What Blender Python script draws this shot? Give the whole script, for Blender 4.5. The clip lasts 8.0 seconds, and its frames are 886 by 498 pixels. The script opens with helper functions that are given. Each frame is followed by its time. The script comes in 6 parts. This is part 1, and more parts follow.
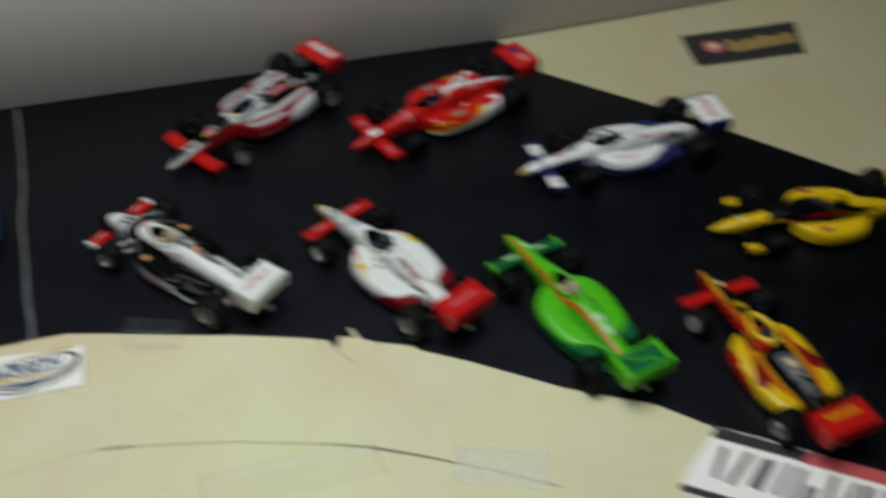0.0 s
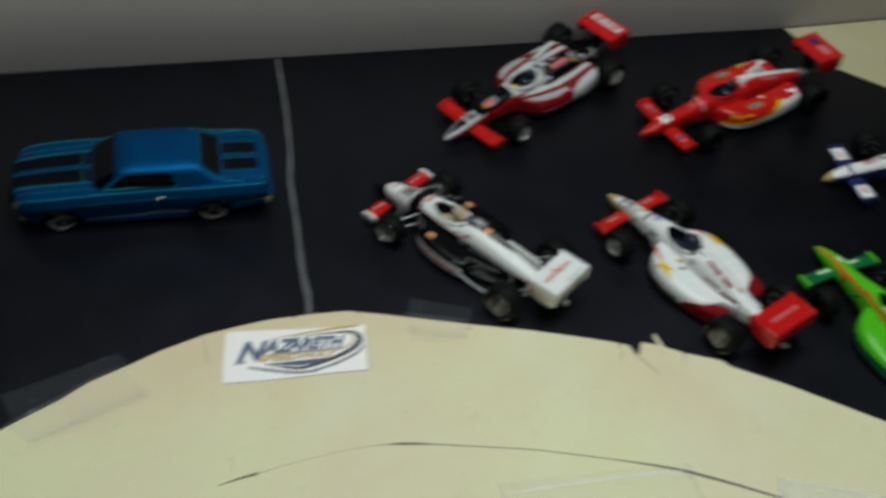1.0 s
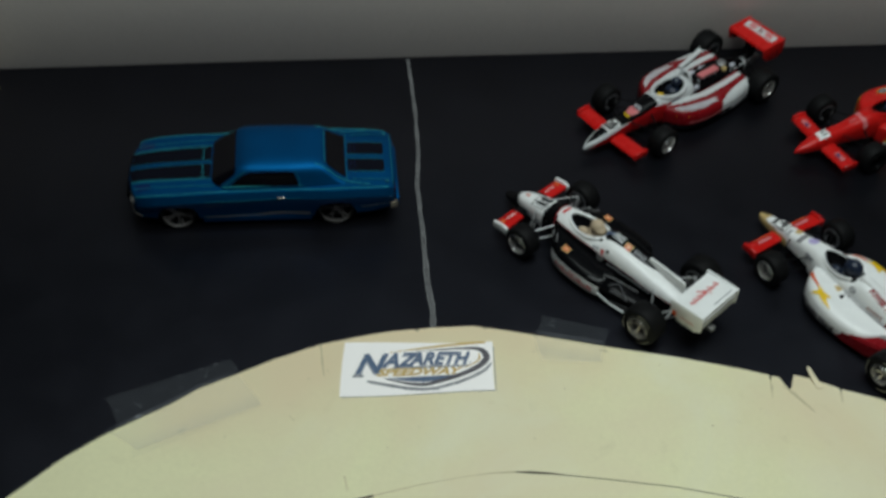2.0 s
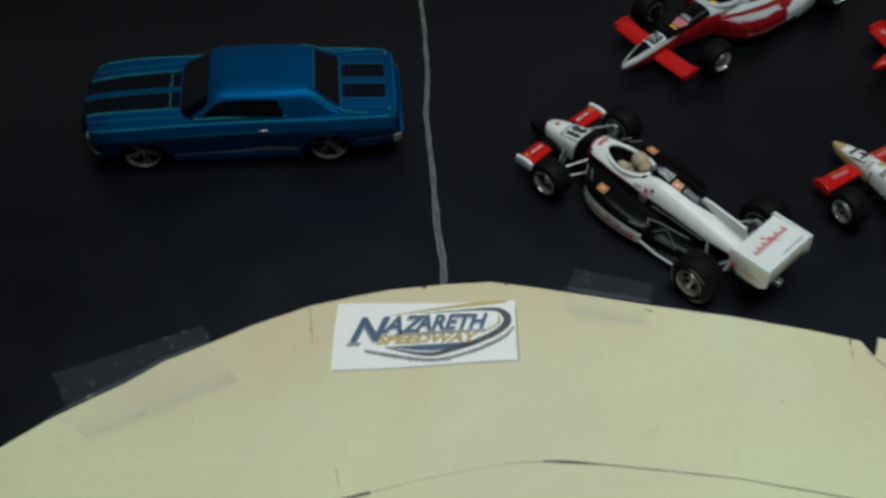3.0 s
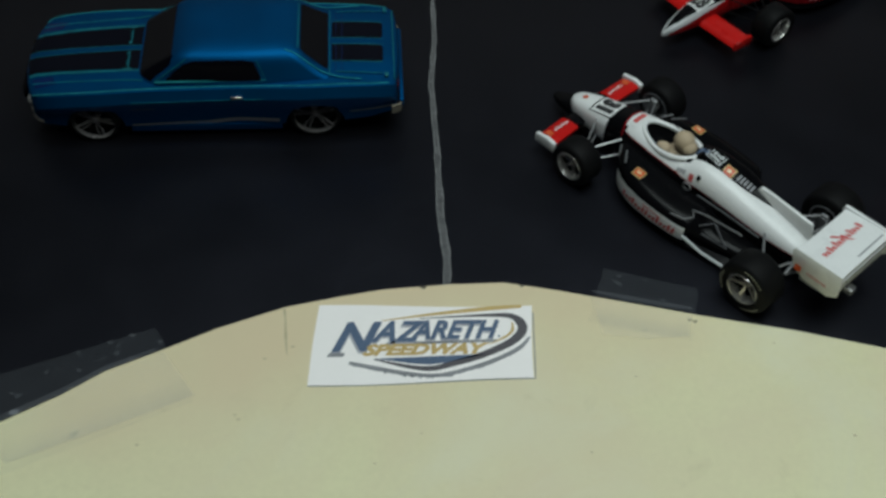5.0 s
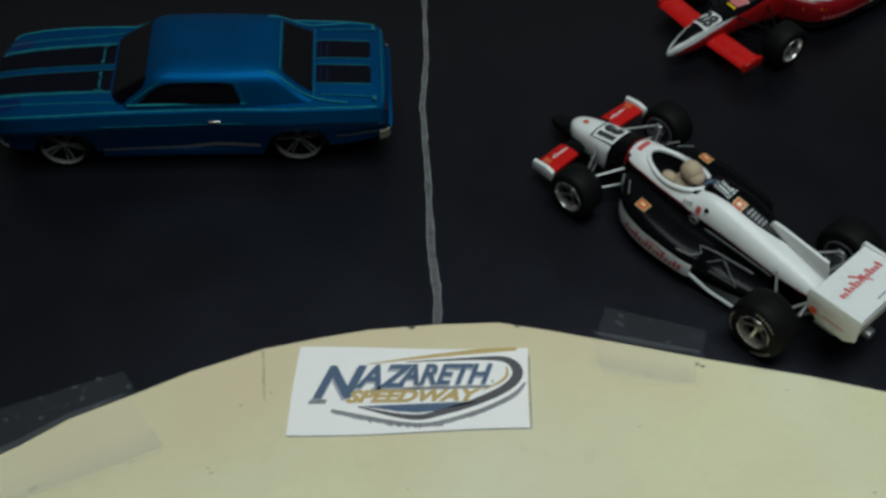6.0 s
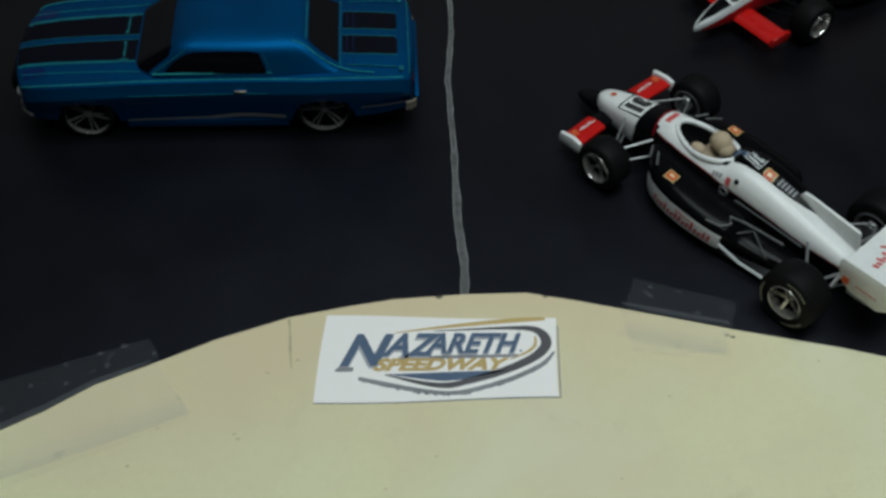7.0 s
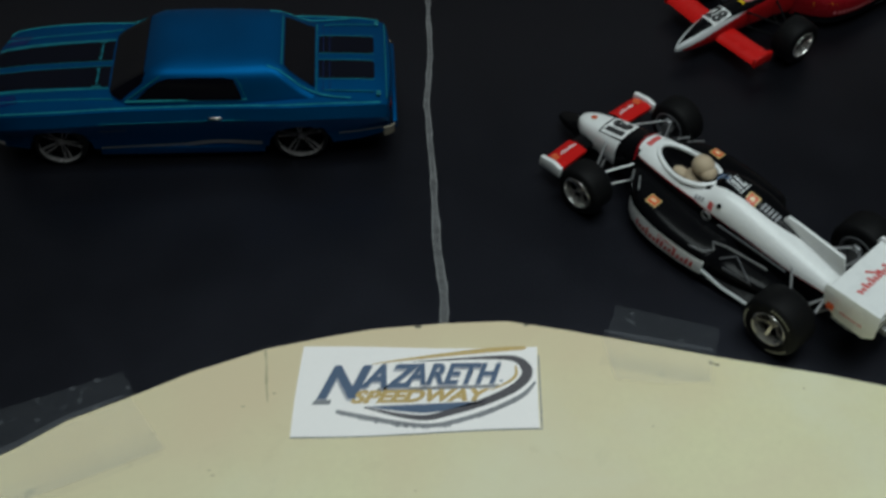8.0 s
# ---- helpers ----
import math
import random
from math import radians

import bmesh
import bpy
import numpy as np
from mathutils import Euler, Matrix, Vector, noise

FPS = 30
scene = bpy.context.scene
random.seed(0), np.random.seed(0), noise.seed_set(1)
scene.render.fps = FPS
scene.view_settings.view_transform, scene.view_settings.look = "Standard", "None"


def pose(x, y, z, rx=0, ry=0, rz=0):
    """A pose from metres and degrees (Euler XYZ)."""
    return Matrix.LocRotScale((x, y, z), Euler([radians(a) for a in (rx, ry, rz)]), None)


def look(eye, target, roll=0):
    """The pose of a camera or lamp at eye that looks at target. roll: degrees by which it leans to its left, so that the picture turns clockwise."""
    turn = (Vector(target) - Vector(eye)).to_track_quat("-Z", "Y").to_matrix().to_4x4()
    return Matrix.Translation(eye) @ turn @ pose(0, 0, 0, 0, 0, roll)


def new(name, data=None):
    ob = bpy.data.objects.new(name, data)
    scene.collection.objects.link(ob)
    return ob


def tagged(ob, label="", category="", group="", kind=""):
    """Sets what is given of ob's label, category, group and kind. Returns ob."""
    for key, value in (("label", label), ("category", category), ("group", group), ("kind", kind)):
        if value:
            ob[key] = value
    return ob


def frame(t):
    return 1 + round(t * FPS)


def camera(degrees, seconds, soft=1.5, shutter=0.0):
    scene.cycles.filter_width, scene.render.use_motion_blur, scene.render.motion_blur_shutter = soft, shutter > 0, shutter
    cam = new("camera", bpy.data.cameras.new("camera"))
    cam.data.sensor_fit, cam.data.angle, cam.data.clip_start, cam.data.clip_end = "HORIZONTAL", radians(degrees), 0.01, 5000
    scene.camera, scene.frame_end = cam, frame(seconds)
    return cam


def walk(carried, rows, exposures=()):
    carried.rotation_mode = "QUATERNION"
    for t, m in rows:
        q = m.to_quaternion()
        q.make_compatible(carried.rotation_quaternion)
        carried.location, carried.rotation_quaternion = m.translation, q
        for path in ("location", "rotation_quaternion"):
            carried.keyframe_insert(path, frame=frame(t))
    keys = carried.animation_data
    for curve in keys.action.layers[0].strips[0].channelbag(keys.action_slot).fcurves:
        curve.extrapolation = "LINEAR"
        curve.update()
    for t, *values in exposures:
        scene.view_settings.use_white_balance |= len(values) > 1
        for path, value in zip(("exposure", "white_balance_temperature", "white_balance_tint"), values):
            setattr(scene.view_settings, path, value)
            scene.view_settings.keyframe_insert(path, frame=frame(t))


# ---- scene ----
import itertools

from mathutils.bvhtree import BVHTree

MM = 0.001

# ---------------------------------------------------------------- camera and its walk
cam = camera(37.5, 8.0, soft=3.0, shutter=1.0)


def eye(x, y, z, tx, ty, roll):
    """A pose from millimetres: the eye, and the spot of the table that it looks at."""
    return look((x * MM, y * MM, z * MM), (tx * MM, ty * MM, 0), roll)


PATH = [
    (0, eye(51.61, -290.75, 314.55, 136.95, 16.18, 3.54)),
    (0.3, eye(34.07, -272.58, 306.23, 104.52, 25.63, 3.89)),
    (0.5, eye(17.57, -269.55, 294.44, 86.16, 26.35, 4.94)),
    (0.8, eye(1.65, -256.03, 291.94, 58.37, 25.05, 4.99)),
    (1, eye(-14.23, -247.71, 288.30, 42.44, 23.85, 6.20)),
    (1.2, eye(-16.85, -247.74, 284.51, 25.18, 28.78, 4.97)),
    (1.5, eye(-36.31, -232.50, 280.10, 12.99, 27.88, 7.62)),
    (1.7, eye(-28.27, -236.11, 277.72, 2.92, 36.26, 4.81)),
    (2.8, eye(-11.47, -196.21, 230.13, 1.76, 15.56, 2.66)),
    (3, eye(-9.70, -188.61, 227.94, 0.31, 10.76, 1.56)),
    (3.2, eye(-7.92, -184.52, 223.44, -0.70, 14.47, 1.26)),
    (3.5, eye(-6.79, -178.97, 217.57, -0.77, 17.37, 1.17)),
    (3.7, eye(-6.74, -174.49, 213.12, -1.88, 16.04, 1.36)),
    (4, eye(-8.19, -167.22, 207.94, -2.34, 16.78, 1.42)),
    (4.2, eye(-9.63, -163.86, 205.22, -4.08, 16.38, 1.46)),
    (4.5, eye(-8.31, -162.06, 200.81, -3.61, 11.97, 1.70)),
    (4.7, eye(-6.85, -160.42, 196.30, -1.76, 10.49, 1.83)),
    (5.8, eye(-6.02, -143.86, 183.92, 1.23, 15.81, 2.45)),
    (6, eye(-4.82, -141.36, 182.94, 1.31, 17.77, 2.46)),
    (6.2, eye(-3.01, -142.61, 180.15, 1.45, 19.01, 1.77)),
    (6.5, eye(-5.46, -144.38, 178.23, 0.75, 15.57, 2.76)),
    (6.7, eye(-7.67, -145.79, 176.96, -0.58, 12.25, 2.72)),
    (7, eye(-8.36, -145.03, 177.12, -3.62, 10.53, 2.40)),
    (7.2, eye(-7.65, -144.60, 176.65, -2.72, 12.43, 2.17)),
    (7.5, eye(-7.36, -143.34, 175.97, -2.22, 13.68, 2.30)),
    (7.7, eye(-7.64, -143.44, 175.74, -0.57, 15.75, 2.31)),
    (8, eye(-6.17, -140.16, 176.57, 0.18, 17.25, 2.29)),
]
walk(cam, PATH, [(0.0, 0.21, 6550, 9), (1.0, 0.18, 6450, 7), (1.7, 0.17, 6400, 6), (3.0, 0.07, 6250, 4), (4.5, 0.02, 6250, 4), (8.0, 0.0, 6230, 5)])

# ---------------------------------------------------------------- light
world = bpy.data.worlds.new("room_air")
scene.world = world
world.use_nodes = True
world.node_tree.nodes["Background"].inputs[0].default_value = (0.85, 0.95, 1.0, 1)
world.node_tree.nodes["Background"].inputs[1].default_value = 0.03

# main light, added low over the track; no such lamp is known here
LAMP_POWER = 1.5
LAMP_AT = (0.06, -0.03, 0.44)
lamp = bpy.data.lights.new("added_light", "AREA")
lamp.shape, lamp.size, lamp.size_y, lamp.energy = "RECTANGLE", 0.32, 0.28, LAMP_POWER
lamp.color = (0.92, 1.0, 0.98)
lamp_ob = new("added_light", lamp)
lamp_ob.matrix_world = look(LAMP_AT, (LAMP_AT[0], LAMP_AT[1] - 0.01, 0.0))

# weak cool light from behind, added at a made-up window of the far wall
back_light = bpy.data.lights.new("added_back_light", "AREA")
back_light.shape, back_light.size, back_light.size_y, back_light.energy, back_light.color = "RECTANGLE", 1.1, 0.8, 0.2, (0.80, 0.93, 1.0)
back_light_ob = new("added_back_light", back_light)
back_light_ob.matrix_world = look((0.0, 1.09, 1.1), (0.0, 0.0, 1.0))


# ---------------------------------------------------------------- materials
def surface(name, color, rough=0.5, metal=0.0, coat=0.0, vary=0.12, fine=1500.0, broad=90.0, bump=0.0,
            spec=0.5):
    """A painted or plain surface with fine grain and broad blotches, in object space."""
    m = bpy.data.materials.new(name)
    m.use_nodes = True
    nt = m.node_tree
    n, l = nt.nodes, nt.links
    b = n["Principled BSDF"]
    co = n.new("ShaderNodeTexCoord")
    t1 = n.new("ShaderNodeTexNoise")
    t1.inputs["Scale"].default_value, t1.inputs["Detail"].default_value = fine, 4
    t2 = n.new("ShaderNodeTexNoise")
    t2.inputs["Scale"].default_value, t2.inputs["Detail"].default_value = broad, 5
    l.new(co.outputs["Object"], t1.inputs["Vector"])
    l.new(co.outputs["Object"], t2.inputs["Vector"])
    add = n.new("ShaderNodeMath")
    add.operation = "ADD"
    l.new(t1.outputs["Fac"], add.inputs[0])
    l.new(t2.outputs["Fac"], add.inputs[1])
    mr = n.new("ShaderNodeMapRange")
    mr.inputs["From Min"].default_value, mr.inputs["From Max"].default_value = 0.6, 1.4
    mr.inputs["To Min"].default_value, mr.inputs["To Max"].default_value = 1 - vary, 1 + vary
    l.new(add.outputs[0], mr.inputs["Value"])
    hsv = n.new("ShaderNodeHueSaturation")
    hsv.inputs["Color"].default_value = (*color, 1)
    l.new(mr.outputs[0], hsv.inputs["Value"])
    l.new(hsv.outputs["Color"], b.inputs["Base Color"])
    rr = n.new("ShaderNodeMapRange")
    rr.inputs["To Min"].default_value, rr.inputs["To Max"].default_value = max(0.03, rough - 0.08), min(1, rough + 0.08)
    l.new(t2.outputs["Fac"], rr.inputs["Value"])
    l.new(rr.outputs[0], b.inputs["Roughness"])
    b.inputs["Metallic"].default_value = metal
    b.inputs["Coat Weight"].default_value = coat
    b.inputs["Coat Roughness"].default_value = 0.12
    b.inputs["Specular IOR Level"].default_value = spec
    if bump:
        bp = n.new("ShaderNodeBump")
        bp.inputs["Strength"].default_value, bp.inputs["Distance"].default_value = bump, 0.0003
        l.new(add.outputs[0], bp.inputs["Height"])
        l.new(bp.outputs[0], b.inputs["Normal"])
    return m


def paint(name, color, **k):
    k = {"rough": 0.28, "coat": 0.12, "vary": 0.05, "fine": 2500.0, "broad": 160.0, "bump": 0.02, "spec": 0.28, **k}
    return surface(name, color, **k)


M = {}
M["track"] = surface("black_card", (0.0009, 0.0009, 0.0013), 0.36, vary=0.30, fine=2600, broad=60, bump=0.25, spec=0.51)
M["track"].node_tree.nodes["Principled BSDF"].inputs["Specular Tint"].default_value = (0.74, 0.76, 1.0, 1)


def aged_card(name, base, tan, pale, blots=()):
    """Cream card: tan ageing and pale rubbed patches in soft blotches, small smudges, paper grain."""
    m = surface(name, base, 0.5, vary=0.05, fine=900, broad=26, bump=0.10, spec=0.35)
    nt = m.node_tree
    n, l = nt.nodes, nt.links
    b = n["Principled BSDF"]
    out = b.inputs["Base Color"].links[0].from_socket
    co = n.new("ShaderNodeTexCoord")
    for scale, lo, hi, colour, most in ((14.0, 0.42, 0.66, tan, 0.85), (23.0, 0.50, 0.70, pale, 0.65), (95.0, 0.62, 0.78, (0.50, 0.44, 0.29), 0.35), (420.0, 0.70, 0.80, (0.42, 0.37, 0.25), 0.35)):
        t = n.new("ShaderNodeTexNoise")
        t.inputs["Scale"].default_value, t.inputs["Detail"].default_value, t.inputs["Roughness"].default_value = scale, 6, 0.6
        t.inputs["Distortion"].default_value = 0.6
        l.new(co.outputs["Object"], t.inputs["Vector"])
        r = n.new("ShaderNodeMapRange")
        r.inputs["From Min"].default_value, r.inputs["From Max"].default_value, r.inputs["To Max"].default_value = lo, hi, most
        l.new(t.outputs["Fac"], r.inputs["Value"])
        mix = n.new("ShaderNodeMix")
        mix.data_type = "RGBA"
        l.new(r.outputs[0], mix.inputs["Factor"])
        l.new(out, mix.inputs["A"])
        mix.inputs["B"].default_value = (*colour, 1)
        out = mix.outputs["Result"]
    # tan blotches with soft, uneven outlines: middle and reach
    for x, y, reach, most in blots:
        wob = n.new("ShaderNodeTexNoise")
        wob.inputs["Scale"].default_value, wob.inputs["Detail"].default_value = 40.0, 5
        l.new(co.outputs["Object"], wob.inputs["Vector"])
        far = n.new("ShaderNodeVectorMath")
        far.operation = "DISTANCE"
        l.new(co.outputs["Object"], far.inputs[0])
        far.inputs[1].default_value = (x * MM, y * MM, 0)
        add = n.new("ShaderNodeMath")
        add.operation = "MULTIPLY_ADD"
        l.new(wob.outputs["Fac"], add.inputs[0])
        add.inputs[1].default_value = reach * MM * 0.9
        l.new(far.outputs["Value"], add.inputs[2])
        r = n.new("ShaderNodeMapRange")
        r.interpolation_type = "SMOOTHSTEP"
        r.inputs["From Min"].default_value, r.inputs["From Max"].default_value = reach * MM * 0.5, reach * MM * 1.5
        r.inputs["To Min"].default_value, r.inputs["To Max"].default_value = most, 0.0
        l.new(add.outputs[0], r.inputs["Value"])
        mix = n.new("ShaderNodeMix")
        mix.data_type = "RGBA"
        l.new(r.outputs[0], mix.inputs["Factor"])
        l.new(out, mix.inputs["A"])
        mix.inputs["B"].default_value = (0.71, 0.580, 0.390, 1)
        out = mix.outputs["Result"]
    l.new(out, b.inputs["Base Color"])
    return m


M["cream"] = aged_card("cream_card", (0.735, 0.70, 0.445), (0.71, 0.62, 0.43), (0.74, 0.71, 0.53),
                       ((-7.9, 2.0, 42, 0.95), (22.0, 4.0, 30, 0.8), (-58.0, -24.0, 26, 0.6), (-37.5, -12.1, 26, 0.8), (36.2, -7.4, 24, 0.6), (100.1, -31.6, 26, 0.45)))
# tan card, its colour also lowered for the weaker light at the outer corners
M["dim_tan_card"] = aged_card("dim_tan_card", (0.48, 0.43, 0.265), (0.45, 0.385, 0.245), (0.51, 0.47, 0.33))
M["card_edge"] = surface("card_edge", (0.50, 0.43, 0.29), 0.8)
M["wall"] = surface("grey_board", (0.52, 0.475, 0.455), 0.8, vary=0.05, fine=700, broad=14, bump=0.08, spec=0.2)
M["chalk"] = surface("grey_paint_line", (0.085, 0.085, 0.09), 0.7, vary=0.5, fine=900, broad=260, bump=0.3)
M["chalk_edge"] = surface("pale_line_edge", (0.17, 0.17, 0.175), 0.7, vary=0.5, fine=900, broad=200)
M["paper"] = surface("white_paper", (0.95, 0.90, 0.89), 0.6, vary=0.02, bump=0.05)
M["ink_blue"] = surface("print_blue", (0.080, 0.122, 0.210), 0.6, vary=0.15)
M["ink_gold"] = surface("print_gold", (0.55, 0.385, 0.15), 0.6, vary=0.15)
M["ink_dark"] = surface("print_charcoal", (0.085, 0.078, 0.09), 0.6, vary=0.2)
M["ink_grey"] = surface("print_grey", (0.24, 0.24, 0.26), 0.6, vary=0.3)
M["ink_shade"] = surface("print_shade_grey", (0.40, 0.40, 0.45), 0.6, vary=0.3)
M["ink_red"] = surface("print_red", (0.55, 0.09, 0.09), 0.5, vary=0.1)
M["ink_black"] = surface("print_black", (0.022, 0.022, 0.024), 0.55, vary=0.1)
M["pencil"] = surface("pencil_crease", (0.13, 0.115, 0.085), 0.8, vary=0.5, fine=700)
M["glare_crease"] = surface("crease_glare", (0.76, 0.74, 0.60), 0.5, vary=0.15, fine=700)
M["soft_crease"] = surface("paper_crease", (0.53, 0.46, 0.30), 0.7, vary=0.25, fine=700)
M["tyre"] = surface("black_plastic_tyre", (0.0038, 0.0038, 0.0042), 0.62, vary=0.2, bump=0.1, spec=0.12)
M["black"] = paint("black_plastic", (0.0035, 0.0035, 0.0042), rough=0.22, coat=0.0, spec=0.10)
M["arm_black"] = surface("matt_black_plastic", (0.004, 0.004, 0.0045), 0.7, spec=0.06)
M["chrome"] = surface("chrome_plating", (0.72, 0.69, 0.64), 0.22, metal=1.0, vary=0.1)
M["dull_metal"] = surface("dull_silver", (0.34, 0.34, 0.35), 0.4, metal=0.7, vary=0.15)
M["pipe_grey"] = surface("dark_grey_pipe", (0.13, 0.13, 0.14), 0.45, metal=0.4, vary=0.2)
M["dim_gold"] = surface("print_dim_gold", (0.36, 0.23, 0.07), 0.6, vary=0.3)
M["bumper_tan"] = surface("worn_chrome_bumper", (0.30, 0.27, 0.21), 0.4, metal=0.6, vary=0.3)
M["rim_silver"] = surface("silver_rim", (0.60, 0.58, 0.56), 0.14, metal=0.75, vary=0.2)
M["rim_dark"] = surface("dark_chrome_rim", (0.40, 0.375, 0.375), 0.26, metal=0.7, vary=0.2)
M["white"] = paint("white_enamel", (0.76, 0.76, 0.76))
M["pearl"] = paint("greyish_white_enamel", (0.53, 0.54, 0.55))
M["shell_grey"] = paint("worn_grey_white_print", (0.40, 0.37, 0.39), vary=0.2)
M["red"] = paint("red_enamel", (0.50, 0.009, 0.008))
M["flank_red"] = paint("dark_red_enamel", (0.33, 0.007, 0.009))
M["deep_red"] = paint("crimson_enamel", (0.19, 0.005, 0.009))
M["blue_metal"] = surface("metallic_blue_paint", (0.0001, 0.066, 0.200), 0.54, metal=0.80, coat=0.0, spec=0.2, vary=0.10, fine=6000, broad=120, bump=0.03)
# teal for worn raised edges, with the highlights along them put into the colour
M["trim_blue"] = surface("worn_teal_highlight", (0.010, 0.16, 0.205), 0.4, metal=0.3, vary=0.4, fine=900, broad=300)
M["trim_shine"] = surface("teal_edge_highlight", (0.03, 0.29, 0.33), 0.35, metal=0.3, vary=0.4, fine=900, broad=300)
M["recess_blue"] = paint("dark_blue_paint", (0.001, 0.012, 0.075), rough=0.4)
M["stripe_black"] = paint("black_stripe", (0.0025, 0.003, 0.007), rough=0.5, coat=0.0, vary=0.2, spec=0.08)
M["glass"] = paint("dark_window_plastic", (0.0022, 0.0022, 0.004), rough=0.2, coat=0.0, spec=0.12)
M["navy"] = paint("navy_enamel", (0.018, 0.022, 0.105))
M["green"] = paint("bright_green_enamel", (0.080, 0.47, 0.012))
M["dark_green"] = paint("dark_green_enamel", (0.008, 0.12, 0.035))
M["pale_green"] = paint("pale_decal", (0.45, 0.72, 0.38))
M["orange"] = paint("orange_enamel", (0.52, 0.13, 0.015))
M["amber"] = paint("amber_enamel", (0.60, 0.25, 0.010))
M["yellow"] = paint("yellow_enamel", (0.72, 0.46, 0.008))
M["gold"] = paint("gold_enamel", (0.50, 0.36, 0.15))
M["tan"] = paint("tan_plastic", (0.46, 0.36, 0.25), rough=0.6, coat=0.0)
M["lilac"] = paint("lilac_decal", (0.42, 0.36, 0.62))
M["decal_orange"] = paint("orange_decal", (0.58, 0.10, 0.035))
M["decal_cream"] = paint("cream_decal", (0.72, 0.58, 0.34))
M["pink"] = paint("faded_pink_decal", (0.55, 0.16, 0.17))
M["faded_brown"] = paint("faded_brown_decal", (0.34, 0.22, 0.19))
M["helmet_dark"] = paint("dark_helmet", (0.012, 0.018, 0.035))
M["tail_red"] = paint("tail_lamp", (0.045, 0.004, 0.006))
M["lens"] = paint("lamp_lens", (0.20, 0.20, 0.20), rough=0.15)
M["scuff"] = surface("yellow_sidewall_print", (0.30, 0.285, 0.22), 0.7, vary=0.4, fine=1200)
M["plaster"] = surface("white_plaster", (0.34, 0.35, 0.34), 0.8, vary=0.04, fine=60, broad=3)
M["wood"] = surface("table_wood", (0.22, 0.13, 0.07), 0.5, vary=0.2, fine=80, broad=9)
M["panel"] = surface("lamp_housing", (0.75, 0.75, 0.73), 0.5, vary=0.03)


def clear_tape(name, color, alpha, rough, cloud=5.0):
    m = surface(name, color, rough, vary=0.1, fine=800, broad=200, bump=0.15, spec=0.6)
    nt = m.node_tree
    b = nt.nodes["Principled BSDF"]
    co = nt.nodes.new("ShaderNodeTexCoord")
    v = nt.nodes.new("ShaderNodeTexNoise")
    v.inputs["Scale"].default_value = 260
    nt.links.new(co.outputs["Object"], v.inputs["Vector"])
    mr = nt.nodes.new("ShaderNodeMapRange")
    mr.inputs["From Min"].default_value, mr.inputs["From Max"].default_value = 0.64, 0.74
    mr.inputs["To Min"].default_value, mr.inputs["To Max"].default_value = alpha, min(1, alpha * cloud)
    nt.links.new(v.outputs["Fac"], mr.inputs["Value"])
    nt.links.new(mr.outputs[0], b.inputs["Alpha"])
    return m


M["tape"] = clear_tape("clear_tape", (0.50, 0.54, 0.58), 0.018, 0.4)
M["tape_pale"] = clear_tape("clear_tape_end", (0.93, 0.87, 0.74), 0.10, 0.30, 1.2)
M["tape_tent"] = clear_tape("clear_tape_fold", (0.60, 0.62, 0.68), 0.035, 0.3)
# whitened film: the tape's glare is painted into its colour
M["tape_shiny"] = clear_tape("clear_tape_glare", (0.95, 0.94, 0.83), 0.30, 0.25, 1.3)


# ---------------------------------------------------------------- mesh helpers
def finish(bm, sharp=38.0):
    bmesh.ops.recalc_face_normals(bm, faces=bm.faces)
    lim = radians(sharp)
    for f in bm.faces:
        f.smooth = True
    for e in bm.edges:
        if len(e.link_faces) == 2 and e.calc_face_angle(0.0) > lim:
            e.smooth = False


def mesh_of(name, bm, material, sharp=38.0):
    finish(bm, sharp)
    me = bpy.data.meshes.new(name)
    bm.to_mesh(me)
    bm.free()
    me.transform(Matrix.Scale(MM, 4))
    me.materials.append(material)
    return me


def part(name, bm, material, parent=None, label="", at=None, sharp=38.0):
    """A bmesh in millimetres (or a ready mesh) as one object under its thing."""
    me = bm if isinstance(bm, bpy.types.Mesh) else mesh_of(name, bm, material, sharp)
    ob = new(name, me)
    if parent is not None:
        ob.parent = parent
    if at is not None:
        ob.matrix_basis = at
    if label:
        tagged(ob, label)
    return ob


def thing(name, x, y, heading, label, category, group="", z=0.0, size=1.0):
    ob = new(name)
    ob.empty_display_size = 0.01
    ob.matrix_basis = Matrix.Translation((x * MM, y * MM, z * MM)) @ Matrix.Rotation(radians(heading), 4, "Z") @ Matrix.Scale(size, 4)
    return tagged(ob, label, category, group)


def block(x0, x1, y0, y1, z0, z1, bevel=0.0, seg=2):
    bm = bmesh.new()
    bmesh.ops.create_cube(bm, size=1, matrix=Matrix.LocRotScale(
        ((x0 + x1) / 2, (y0 + y1) / 2, (z0 + z1) / 2), None, (x1 - x0, y1 - y0, z1 - z0)))
    if bevel:
        bmesh.ops.bevel(bm, geom=bm.edges[:], offset=bevel, segments=seg, affect="EDGES", profile=0.5)
    return bm


def join(*bms):
    """Several bmeshes of one part in one."""
    out = bmesh.new()
    for b in bms:
        me = bpy.data.meshes.new("scratch")
        b.to_mesh(me)
        out.from_mesh(me)
        bpy.data.meshes.remove(me)
        b.free()
    return out


def loft(rings, cap=True):
    bm = bmesh.new()
    vs = [[bm.verts.new(p) for p in r] for r in rings]
    n = len(rings[0])
    for a, b in zip(vs, vs[1:]):
        for i in range(n):
            j = (i + 1) % n
            bm.faces.new((a[i], a[j], b[j], b[i]))
    if cap:
        bm.faces.new(list(reversed(vs[0])))
        bm.faces.new(vs[-1])
    bmesh.ops.recalc_face_normals(bm, faces=bm.faces)
    return bm


